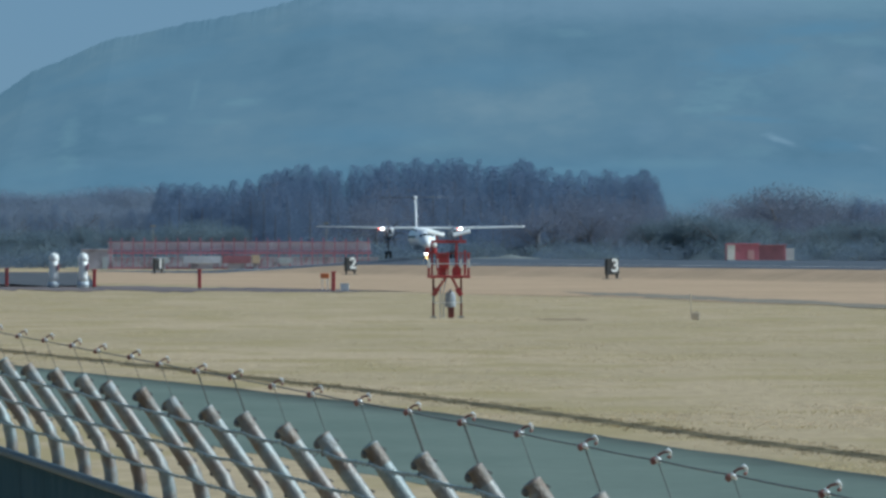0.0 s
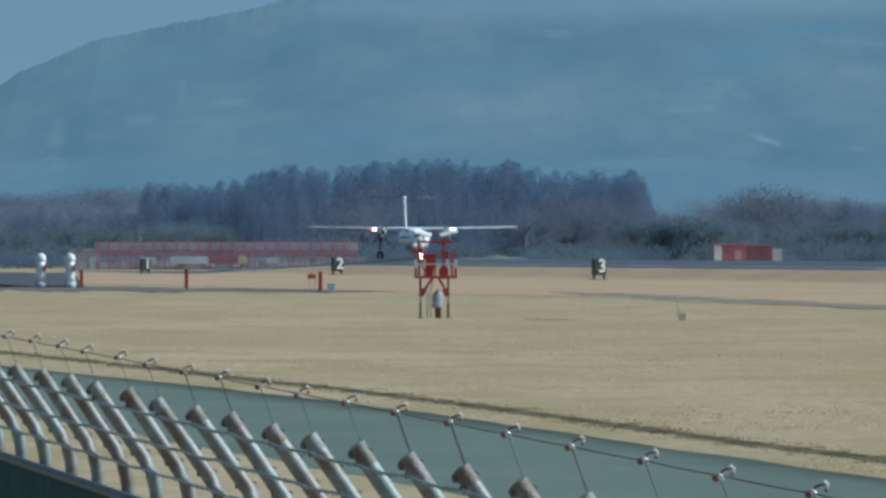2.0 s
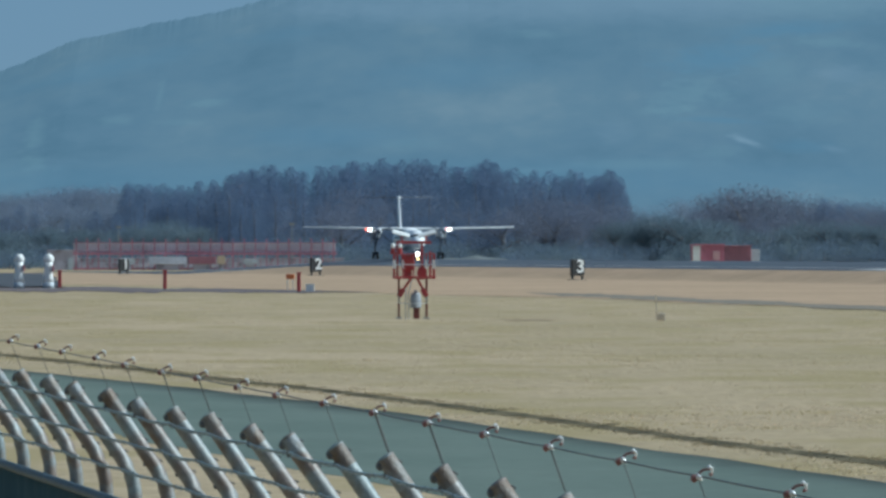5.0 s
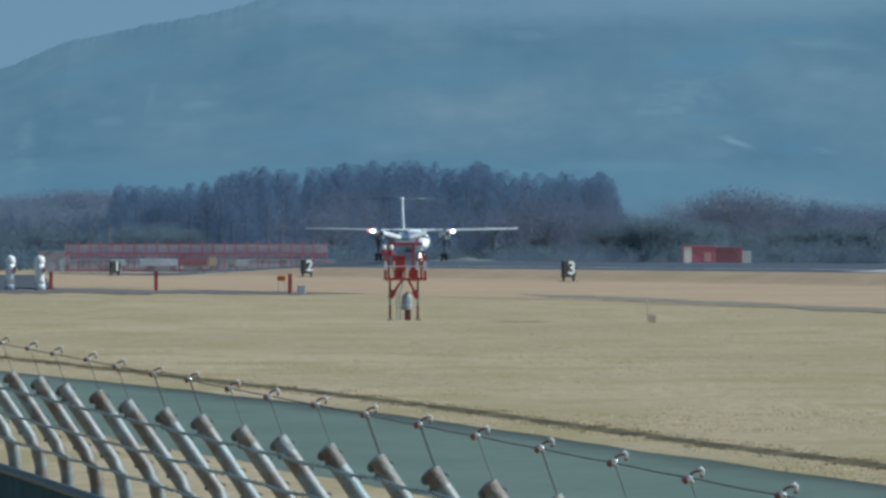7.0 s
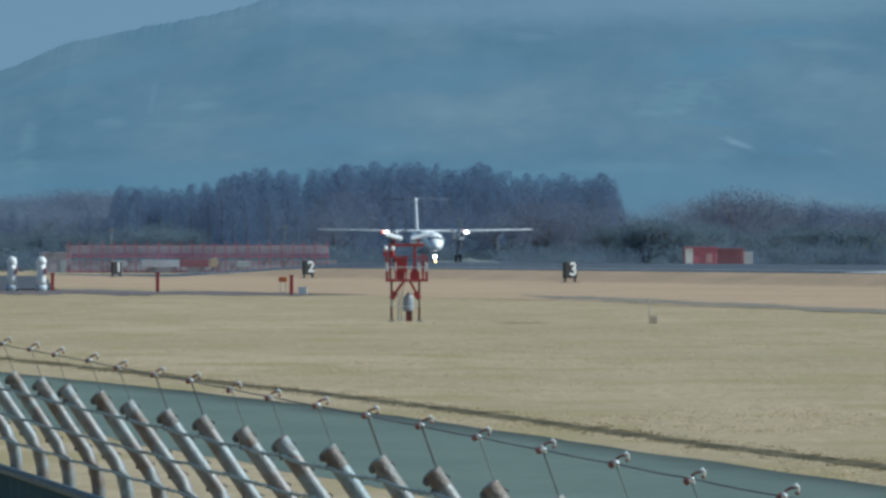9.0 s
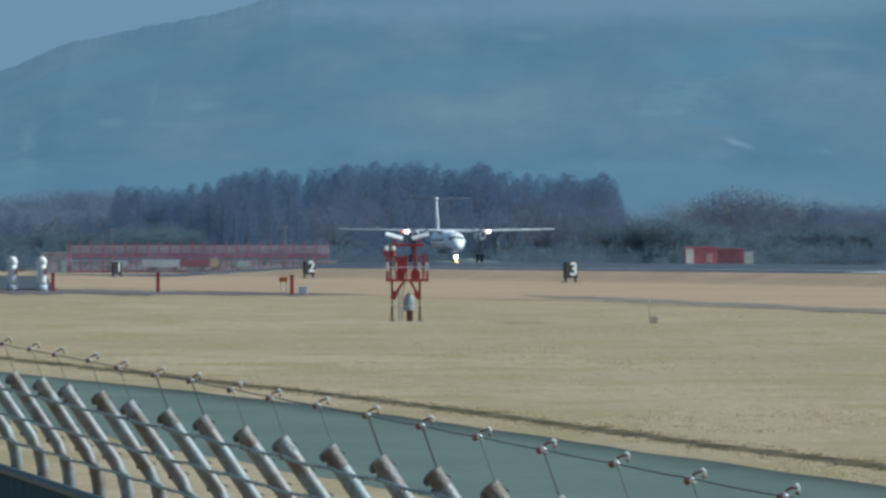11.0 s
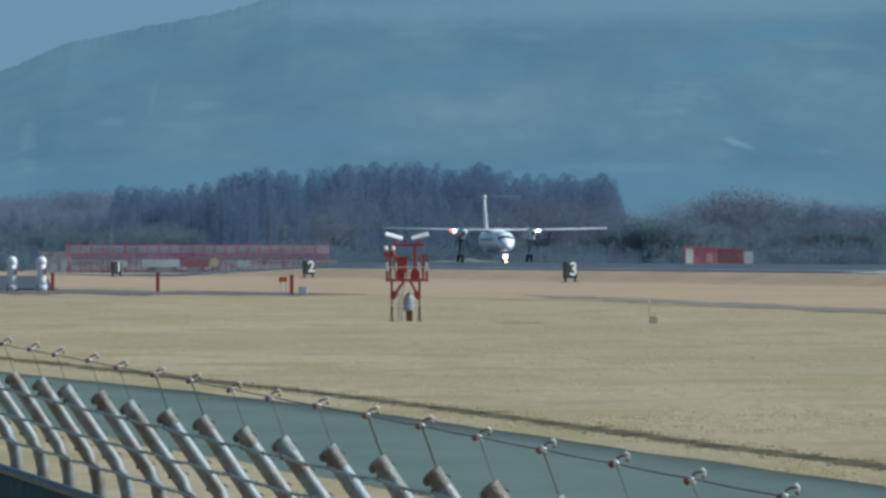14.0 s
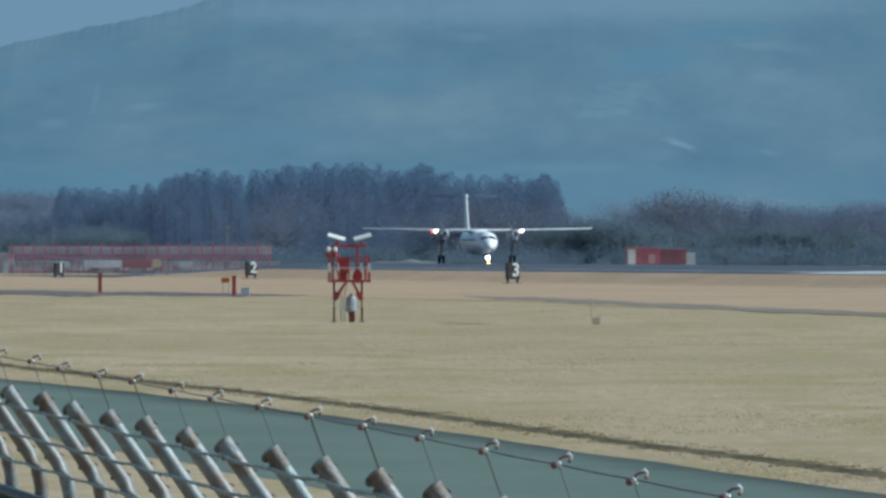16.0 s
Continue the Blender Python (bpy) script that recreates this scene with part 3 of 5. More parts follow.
def conifer(seed, h=18.0, r=3.0, label="tall dark conifer at the edge of the wood", material=None):
    t = thing("conifer", label, "tree", group="trees of the wood")
    part("trunk", tube([(0, 0, 0), (0.1, 0, h * 0.5), (0, 0, h * 0.84)], [0.22, 0.13, 0.04], 7), M_BARK, t)
    leaves = Foliage(seed + 100)

    def width(f):
        return r * (1 - f) ** 0.56 * (0.7 + 0.3 * min(1, f / 0.2))

    def reach(an, f):
        whorl = 0.95 + 0.05 * math.cos(f * h / 1.5 * 2 * math.pi + 1.2 * math.cos(an + seed))
        return width(f) * whorl * (0.88 + 0.18 * noise.noise((math.cos(an) * 1.1, math.sin(an) * 1.1, f * 9 + seed * 3.1)))
    for k in range(1, 6801):
        f = 1 - (spaced(k, 2) * 0.98 + 0.001) ** 0.66
        an = spaced(k, 3) * 2 * math.pi
        q = reach(an, f) * spaced(k, 5) ** 0.55 + 0.05
        leaves.spray(Vector((math.cos(an) * q, math.sin(an) * q, h * (0.06 + 0.94 * f) - 0.12 * q * (1 - f))))
    leaves.crown(material or M_CONIFER, t)
    return t


def broadleaf(seed, h=12.0, r=5.0, material=None, label="bare winter tree with a rounded crown of fine twigs", dense=1.0, name="broadleaf_tree"):
    rng = random.Random(seed)
    t = thing(name, label, "tree", group="trees of the wood")
    bm = bmesh.new()
    sweep(bm, [(0, 0, 0), (0.1, 0.1, h * 0.3), (0, 0.2, h * 0.55)], [0.32, 0.24, 0.12], 7)
    tips = []
    for k in range(9):
        an = k * 2.4
        z0 = h * rng.uniform(0.18, 0.5)
        ln = r * rng.uniform(0.55, 0.9)
        tip = Vector((math.cos(an) * ln, math.sin(an) * ln, z0 + h * rng.uniform(0.15, 0.4)))
        sweep(bm, [(0, 0.1, z0), Vector((0, 0, z0 + 0.4)).lerp(tip, 0.5), tip], [0.13, 0.08, 0.03], 5)
        tips.append(tip)
    part("trunk", bm, M_BARK, t)
    leaves = Foliage(seed + 100)
    lobes = [(Vector((rng.uniform(-0.55, 0.55) * r, rng.uniform(-0.55, 0.55) * r, h * rng.uniform(0.35, 0.8))), r * rng.uniform(0.32, 0.55)) for _ in range(10)]
    lobes += [(Vector((rng.uniform(-0.6, 0.6) * r, rng.uniform(-0.6, 0.6) * r, h * rng.uniform(0.1, 0.25))), r * 0.4) for _ in range(4)]
    lobes += [(tip, r * 0.3) for tip in tips] + [(Vector((0, 0, h * 0.82)), r * 0.42)]
    total = sum(rr ** 2 for _, rr in lobes)
    for c, rr in lobes:
        c.z = min(c.z, h * 0.97 - rr * 0.9)
        for k in range(1, int(6200 * dense * rr ** 2 / total)):
            an, up = spaced(k, 3) * 2 * math.pi, 2 * spaced(k, 2) - 1
            flat = math.sqrt(1 - up * up)
            p = c + Vector((math.cos(an) * flat, math.sin(an) * flat, up * 0.92)) * rr * spaced(k, 5) ** 0.5 * 1.12
            p.z = max(p.z, 0.3)
            leaves.spray(p, 0.3, 1.05)
    leaves.crown(material or M_BARE, t)
    return t


def shrub(seed, material, label):
    """A low dense bush."""
    rng = random.Random(seed)
    t = thing("shrub", label, "shrub", group="bushes along the runway")
    part("stem", tube([(0, 0, 0), (0.1, 0, 1.2)], [0.12, 0.05], 6), M_BARK, t)
    leaves = Foliage(seed + 100)
    for _ in range(1100):
        an, q = rng.uniform(0, 2 * math.pi), rng.random() ** 0.4
        p = Vector((math.cos(an) * q * 2.6, math.sin(an) * q * 2.6, 0.3 + 2.5 * rng.random() * (1 - 0.6 * q * q)))
        leaves.spray(p, 0.3)
    leaves.crown(material, t)
    return t


def woods():
    rng = random.Random(7)
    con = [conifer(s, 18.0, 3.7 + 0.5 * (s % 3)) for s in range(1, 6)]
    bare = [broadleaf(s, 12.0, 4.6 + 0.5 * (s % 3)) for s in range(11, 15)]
    green = [broadleaf(s, 8.0, 4.4, M_EVERGREEN, "dense evergreen tree, leaves tinted blue for haze", 1.05, "evergreen_tree") for s in range(21, 24)]
    hazy = [broadleaf(s, 14.0, 6.0, M_HAZYWOOD, "far bare tree, greyed in colour for haze", 1.0, "far_tree") for s in range(31, 34)]
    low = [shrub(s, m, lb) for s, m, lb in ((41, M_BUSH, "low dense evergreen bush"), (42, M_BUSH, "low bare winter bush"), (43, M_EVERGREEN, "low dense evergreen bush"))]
    used = set()

    def plant(kinds, px, y, h_tree, base_h, squat=1.0):
        """A tree at distance y, px across from the middle of the first view."""
        k = rng.randrange(len(kinds))
        proto = kinds[k]
        x = px / FOCAL * y
        s = h_tree / base_h
        m = pose(x, y, land(x, y) - 0.1, 0, 0, rng.uniform(0, 360))
        if id(proto) in used:
            ob = copy_thing(proto, m)
        else:
            used.add(id(proto))
            ob = proto
            ob.matrix_basis = m
        w = s * squat * rng.uniform(0.8, 1.55)
        ob.scale = (w, w, s)

    def line(kinds, base_h, x0, x1, gap, y, top, jitter, squat=1.0):
        """A row of trees whose tops follow top(px), in widths of the first view from its left side."""
        x = x0
        while x < x1:
            tp = top(x) + rng.uniform(-jitter, jitter)
            yy = y + rng.uniform(-35, 35)
            hh = CAM_Z + (442.6 - tp) * yy / FOCAL - land((x - 784) / FOCAL * yy, yy) + 0.1
            plant(kinds, x - 784, yy, hh, base_h, squat)
            x += gap * rng.uniform(0.45, 1.55)

    def hill(x):
        """Tops of the conifer wood."""
        return float(np.interp(x, [270, 290, 320, 375, 425, 445, 475, 505, 575, 615, 650, 685, 715, 765, 835, 880, 920, 955, 1000, 1050, 1095, 1145, 1165],
                               [338, 326, 322, 329, 324, 309, 306, 294, 298, 291, 297, 286, 288, 280, 284, 297, 284, 299, 302, 306, 306, 306, 322]))
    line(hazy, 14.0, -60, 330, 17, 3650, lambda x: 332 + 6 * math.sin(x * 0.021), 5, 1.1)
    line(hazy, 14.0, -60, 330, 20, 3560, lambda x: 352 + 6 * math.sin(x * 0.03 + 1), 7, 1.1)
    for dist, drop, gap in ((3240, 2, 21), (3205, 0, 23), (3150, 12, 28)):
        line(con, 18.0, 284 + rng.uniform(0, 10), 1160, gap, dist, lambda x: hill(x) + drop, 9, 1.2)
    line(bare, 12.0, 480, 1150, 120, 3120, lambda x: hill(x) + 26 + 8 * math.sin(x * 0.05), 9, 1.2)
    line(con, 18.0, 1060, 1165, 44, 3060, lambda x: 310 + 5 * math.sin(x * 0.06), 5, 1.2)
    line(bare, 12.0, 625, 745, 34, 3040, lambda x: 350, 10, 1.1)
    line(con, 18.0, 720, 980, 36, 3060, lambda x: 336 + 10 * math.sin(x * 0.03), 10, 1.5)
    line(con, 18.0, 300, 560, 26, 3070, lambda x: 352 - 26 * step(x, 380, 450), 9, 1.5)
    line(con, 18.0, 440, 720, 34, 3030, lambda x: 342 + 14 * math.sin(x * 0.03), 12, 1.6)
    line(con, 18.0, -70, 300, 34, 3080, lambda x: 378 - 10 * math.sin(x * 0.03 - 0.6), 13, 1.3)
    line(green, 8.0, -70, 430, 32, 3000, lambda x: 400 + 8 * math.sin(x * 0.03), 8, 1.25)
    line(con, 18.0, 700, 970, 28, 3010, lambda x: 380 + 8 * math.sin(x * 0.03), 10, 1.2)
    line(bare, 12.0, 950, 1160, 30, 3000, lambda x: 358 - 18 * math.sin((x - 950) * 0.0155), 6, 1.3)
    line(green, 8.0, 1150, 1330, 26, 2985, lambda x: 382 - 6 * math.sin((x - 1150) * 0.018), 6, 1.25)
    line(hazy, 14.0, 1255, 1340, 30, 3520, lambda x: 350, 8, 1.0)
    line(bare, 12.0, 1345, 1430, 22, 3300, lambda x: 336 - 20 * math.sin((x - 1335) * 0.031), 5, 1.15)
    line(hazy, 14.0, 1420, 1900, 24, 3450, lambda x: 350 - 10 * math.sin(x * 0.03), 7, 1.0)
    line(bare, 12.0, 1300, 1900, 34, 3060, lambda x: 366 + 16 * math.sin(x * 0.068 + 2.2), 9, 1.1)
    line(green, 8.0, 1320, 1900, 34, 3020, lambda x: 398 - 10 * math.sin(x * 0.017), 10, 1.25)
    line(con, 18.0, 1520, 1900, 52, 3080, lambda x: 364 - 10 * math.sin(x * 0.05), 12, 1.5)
    # Added bushes fill the gaps; their lighter colour stands for haze near the ground.
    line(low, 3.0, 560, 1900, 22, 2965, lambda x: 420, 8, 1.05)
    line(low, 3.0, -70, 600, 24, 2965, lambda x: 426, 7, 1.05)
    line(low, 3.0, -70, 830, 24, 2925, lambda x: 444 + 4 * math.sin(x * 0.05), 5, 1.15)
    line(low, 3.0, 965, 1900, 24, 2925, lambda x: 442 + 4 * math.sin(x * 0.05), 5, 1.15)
    for protos in (con, bare, green, hazy, low):
        for p in protos:
            if id(p) not in used:
                plant(protos, rng.uniform(0, 800), 3300, 14, 14)


woods()
sheet("grass_bank", M_BANK, spread((3.0, 18.5, 0.7)), [0, 0.3, 0.7, 1],
      lambda x, f: (x, 2880 + 18 * f, 0.35 + (1.5 + 0.5 * noise.noise((x * 0.3, 1.0, f))) * f * max(0.0, math.sin(math.pi * (x - 3.0) / 15.5)) ** 0.3),
      "low bank of winter grass in front of the wood, dulled for haze", "grass bank")



# ---- the aircraft ----
def loft(sections, seg=20):
    """A closed body through sections (y, z centre, half width, half height, x centre)."""
    bm = bmesh.new()
    rings = []
    for y, z, w, h, x in sections:
        rings.append([bm.verts.new((x + w * math.cos(k * 2 * math.pi / seg), y, z + h * math.sin(k * 2 * math.pi / seg))) for k in range(seg)])
    for ra, rb in zip(rings, rings[1:]):
        for k in range(seg):
            bm.faces.new((ra[k], ra[(k + 1) % seg], rb[(k + 1) % seg], rb[k]))
    bm.faces.new(rings[0][::-1])
    bm.faces.new(rings[-1])
    bmesh.ops.recalc_face_normals(bm, faces=bm.faces)
    return bm


def airfoil(stations, upright=False):
    """A wing through stations (span, chord start, chord end, height, thickness); upright swaps span for height."""
    bm = bmesh.new()
    prof = [(0, 0), (0.04, 0.35), (0.15, 0.5), (0.4, 0.5), (0.7, 0.3), (1, 0.02), (0.7, -0.2), (0.4, -0.35), (0.15, -0.38), (0.04, -0.28)]
    rings = []
    for s, y0, y1, z, th in stations:
        ring = []
        for c, v in prof:
            y = y0 + (y1 - y0) * c
            ring.append(bm.verts.new((v * th, y, s) if upright else (s, y, z + v * th)))
        rings.append(ring)
    n = len(prof)
    for ra, rb in zip(rings, rings[1:]):
        for k in range(n):
            bm.faces.new((ra[k], ra[(k + 1) % n], rb[(k + 1) % n], rb[k]))
    bm.faces.new(rings[0][::-1])
    bm.faces.new(rings[-1])
    bmesh.ops.recalc_face_normals(bm, faces=bm.faces)
    return bm


def wheel(parent, x, y, r, w):
    tw = part("tyre", tube([(x - w / 2, y, r), (x - w * 0.3, y, r), (x + w * 0.3, y, r), (x + w / 2, y, r)], [r * 0.86, r, r, r * 0.86], 20), M_RUBBER, parent, "black tyre", True)
    part("rim", tube([(x - w / 2 - 0.01, y, r), (x + w / 2 + 0.01, y, r)], r * 0.5, 14), M_GREYBOX, tw, "grey rim")


def aircraft():
    t = thing("airliner", "white twin-engined turboprop airliner with a high wing and T-tail, lights on", "aircraft")
    f = 2.62  # fuselage centre height
    part("fuselage", loft([(-16.4, f - 0.58, 0.06, 0.06, 0), (-16.2, f - 0.55, 0.36, 0.34, 0), (-15.6, f - 0.44, 0.74, 0.68, 0), (-14.8, f - 0.25, 1.04, 0.98, 0), (-13.9, f - 0.04, 1.22, 1.2, 0),
                           (-12.8, f, 1.33, 1.33, 0), (-6, f, 1.35, 1.35, 0), (4, f, 1.35, 1.35, 0), (8, f + 0.1, 1.28, 1.25, 0), (11, f + 0.45, 0.95, 0.95, 0), (14, f + 0.85, 0.5, 0.58, 0), (15.8, f + 1.1, 0.14, 0.2, 0)], 28),
         M_WHITE_GLOSS, t, "gloss white fuselage, underside greyed for shade", True)
    # Grey on the lowest faces imitates shade under the white fuselage.
    body = t.children[0].data
    body.materials.append(M_UNDERSHADE)
    for p in body.polygons:
        if p.center.z < f - 0.85 and p.center.y > -13.5:
            p.material_index = 1
    part("belly_fairing", loft([(-3.5, f - 0.95, 0.5, 0.3, 0), (-2, f - 1.0, 1.05, 0.52, 0), (3, f - 1.0, 1.05, 0.52, 0), (5, f - 0.95, 0.4, 0.25, 0)], 16), M_BELLY, t, "pale grey belly fairing", True)
    ws = part("windscreen", bmesh.new(), M_GLASS_DARK, t, "dark cockpit windscreen")
    for sx, wd, yy, zz, turn in ((0.3, 0.5, -15.02, f + 0.62, 10), (-0.3, 0.5, -15.02, f + 0.62, -10), (0.76, 0.5, -14.78, f + 0.48, 46), (-0.76, 0.5, -14.78, f + 0.48, -46)):
        rot = Matrix.Rotation(radians(turn), 3, "Z") @ Matrix.Rotation(radians(-48), 3, "X")
        part("windscreen_pane", boxed((wd, 0.06, 0.36), (sx, yy, zz), rot, 0.02), M_GLASS_DARK, ws)
    for sx in (-1, 1):
        for k in range(20):
            part("cabin_window", boxed((0.03, 0.26, 0.36), (sx * 1.335, -10.6 + k * 0.86, f + 0.28), None, 0.01), M_GLASS_DARK, t, "" if k else "dark oval cabin window")
    wz = 4.08
    part("wing", airfoil([(-14.2, -1.0, 0.35, wz + 0.26, 0.16), (-13.9, -1.35, 0.45, wz + 0.25, 0.18), (-4.9, -2.1, 0.9, wz + 0.02, 0.36), (-1.0, -2.15, 0.95, wz, 0.42),
                          (1.0, -2.15, 0.95, wz, 0.42), (4.9, -2.1, 0.9, wz + 0.02, 0.36), (13.9, -1.35, 0.45, wz + 0.25, 0.18), (14.2, -1.0, 0.35, wz + 0.26, 0.16)]), M_WING, t, "pale grey high wing", True)
    part("wing_fairing", loft([(-3.4, wz - 0.28, 0.5, 0.12, 0), (-2.2, wz - 0.12, 1.1, 0.32, 0), (1.2, wz - 0.12, 1.1, 0.32, 0), (2.8, wz - 0.3, 0.5, 0.1, 0)], 16), M_WHITE_GLOSS, t, "", True)
    part("fin", airfoil([(3.7, 8.6, 14.9, 0, 0.36), (4.6, 10.6, 15.0, 0, 0.32), (8.2, 13.0, 15.6, 0, 0.28), (8.42, 13.2, 15.5, 0, 0.2)], True), M_WHITE_GLOSS, t, "tall white fin", True)
    part("fin_bullet", loft([(12.4, 8.3, 0.05, 0.05, 0), (13.0, 8.32, 0.26, 0.24, 0), (15.2, 8.34, 0.26, 0.24, 0), (16.2, 8.32, 0.05, 0.05, 0)], 14), M_WHITE_GLOSS, t, "", True)
    part("tailplane", airfoil([(-4.65, 14.2, 15.5, 8.38, 0.12), (0, 13.5, 15.6, 8.36, 0.2), (4.65, 14.2, 15.5, 8.38, 0.12)]), M_NACELLE, t, "thin dark grey tailplane", True)
    props = []
    for sx in (-1, 1):
        x = sx * 4.4
        nac = part("nacelle", loft([(-5.1, 3.72, 0.34, 0.36, x), (-4.6, 3.68, 0.50, 0.58, x), (-3.2, 3.55, 0.58, 0.78, x), (-1, 3.42, 0.6, 0.9, x), (1.6, 3.45, 0.58, 0.8, x), (3.6, 3.7, 0.4, 0.45, x), (4.6, 3.85, 0.12, 0.15, x)], 18), M_NACELLE, t, "dark engine nacelle", True)
        part("intake", loft([(-4.95, 3.12, 0.3, 0.16, x), (-4.3, 3.08, 0.36, 0.22, x), (-3.0, 3.1, 0.3, 0.2, x)], 12), M_WHITE_GLOSS, nac, "pale intake lip", True)
        part("cowl_ring", loft([(-5.14, 3.72, 0.40, 0.42, x), (-4.9, 3.72, 0.47, 0.5, x)], 16), M_WHITE_GLOSS, nac, "pale cowl ring", True)
        hub = part("propeller", loft([(-0.62, 0, 0.03, 0.03, 0), (-0.45, 0, 0.18, 0.18, 0), (-0.2, 0, 0.29, 0.29, 0), (0.05, 0, 0.32, 0.32, 0)], 14), M_PROP, t, "black six-bladed propeller", True)
        for k in range(6):
            bm = bmesh.new()
            sec = [(0.25, 0.12, 60), (0.9, 0.19, 52), (1.6, 0.17, 40), (2.05, 0.07, 32)]
            rings = []
            for rr, c, tw in sec:
                ca, sa = math.cos(radians(tw)), math.sin(radians(tw))
                rings.append([bm.verts.new((dx * ca - dy * sa, dx * sa + dy * ca, rr)) for dx, dy in ((-c / 2, 0), (0, 0.03), (c / 2, 0), (0, -0.03))])
            for ra, rb in zip(rings, rings[1:]):
                for q in range(4):
                    bm.faces.new((ra[q], ra[(q + 1) % 4], rb[(q + 1) % 4], rb[q]))
            bm.faces.new(rings[-1])
            bmesh.ops.transform(bm, matrix=Matrix.Rotation(k * math.pi / 3, 4, "Y"), verts=bm.verts)
            part("blade", bm, M_PROP, hub)
        hub.matrix_basis = pose(x, -5.15, 3.72)
        props.append((hub, x, sx))
        lx = sx * 5.35
        pod = part("landing_light", loft([(-2.5, 3.98, 0.3, 0.27, lx), (-2.3, 3.98, 0.42, 0.33, lx), (-1.2, 4.0, 0.3, 0.22, lx)], 16), M_WHITE_GLOSS, t, "bright landing light in the wing", True)
        part("lens", ball(0.23, (lx, -2.5, 3.98), 1.1, 0.5, 0.8), M_LAMP, pod, "glowing white lens", True)
        # Added glow, no lamp: imitates the red colour fringe beside the lens.
        part("beacon", ball(0.17, (lx - 0.42, -2.45, 4.0), 1, 0.6, 1), M_FRINGE, pod, "red glow imitating the colour fringe of the landing light", True)
        leg = part("main_gear", tube([(x, 0.1, 3.0), (x, 0, 0.55)], [0.14, 0.1], 10), M_NACELLE, t, "dark main landing gear leg")
        part("strut", tube([(x, -1.5, 2.8), (x, 0, 1.1)], 0.07, 8), M_NACELLE, leg)
        part("gear_door", boxed((0.05, 1.6, 0.9), (x + sx * 0.5, 0, 2.35), None, 0.01), M_NACELLE, leg)
        for o in (-0.28, 0.28):
            wheel(leg, x + o, 0, 0.5, 0.3)
    leg = part("nose_gear", tube([(0, -13.6, 1.6), (0, -13.9, 0.4)], [0.09, 0.07], 10), M_NACELLE, t, "dark nose gear leg")
    for o in (-0.2, 0.2):
        wheel(leg, o, -13.9, 0.33, 0.18)
    part("taxi_light", ball(0.26, (0, -14.2, 0.72), 1, 0.5, 0.95), M_LAMP, leg, "bright taxi light", True)
    # Added glow, no lamp: stands in for the taxi light's mirage reflection.
    part("lower_light", ball(0.18, (0.05, -14.3, 0.1), 1, 0.5, 0.9), M_MIRAGE_GLOW, leg, "small amber glow imitating the taxi light's mirage", True)
    return t, props


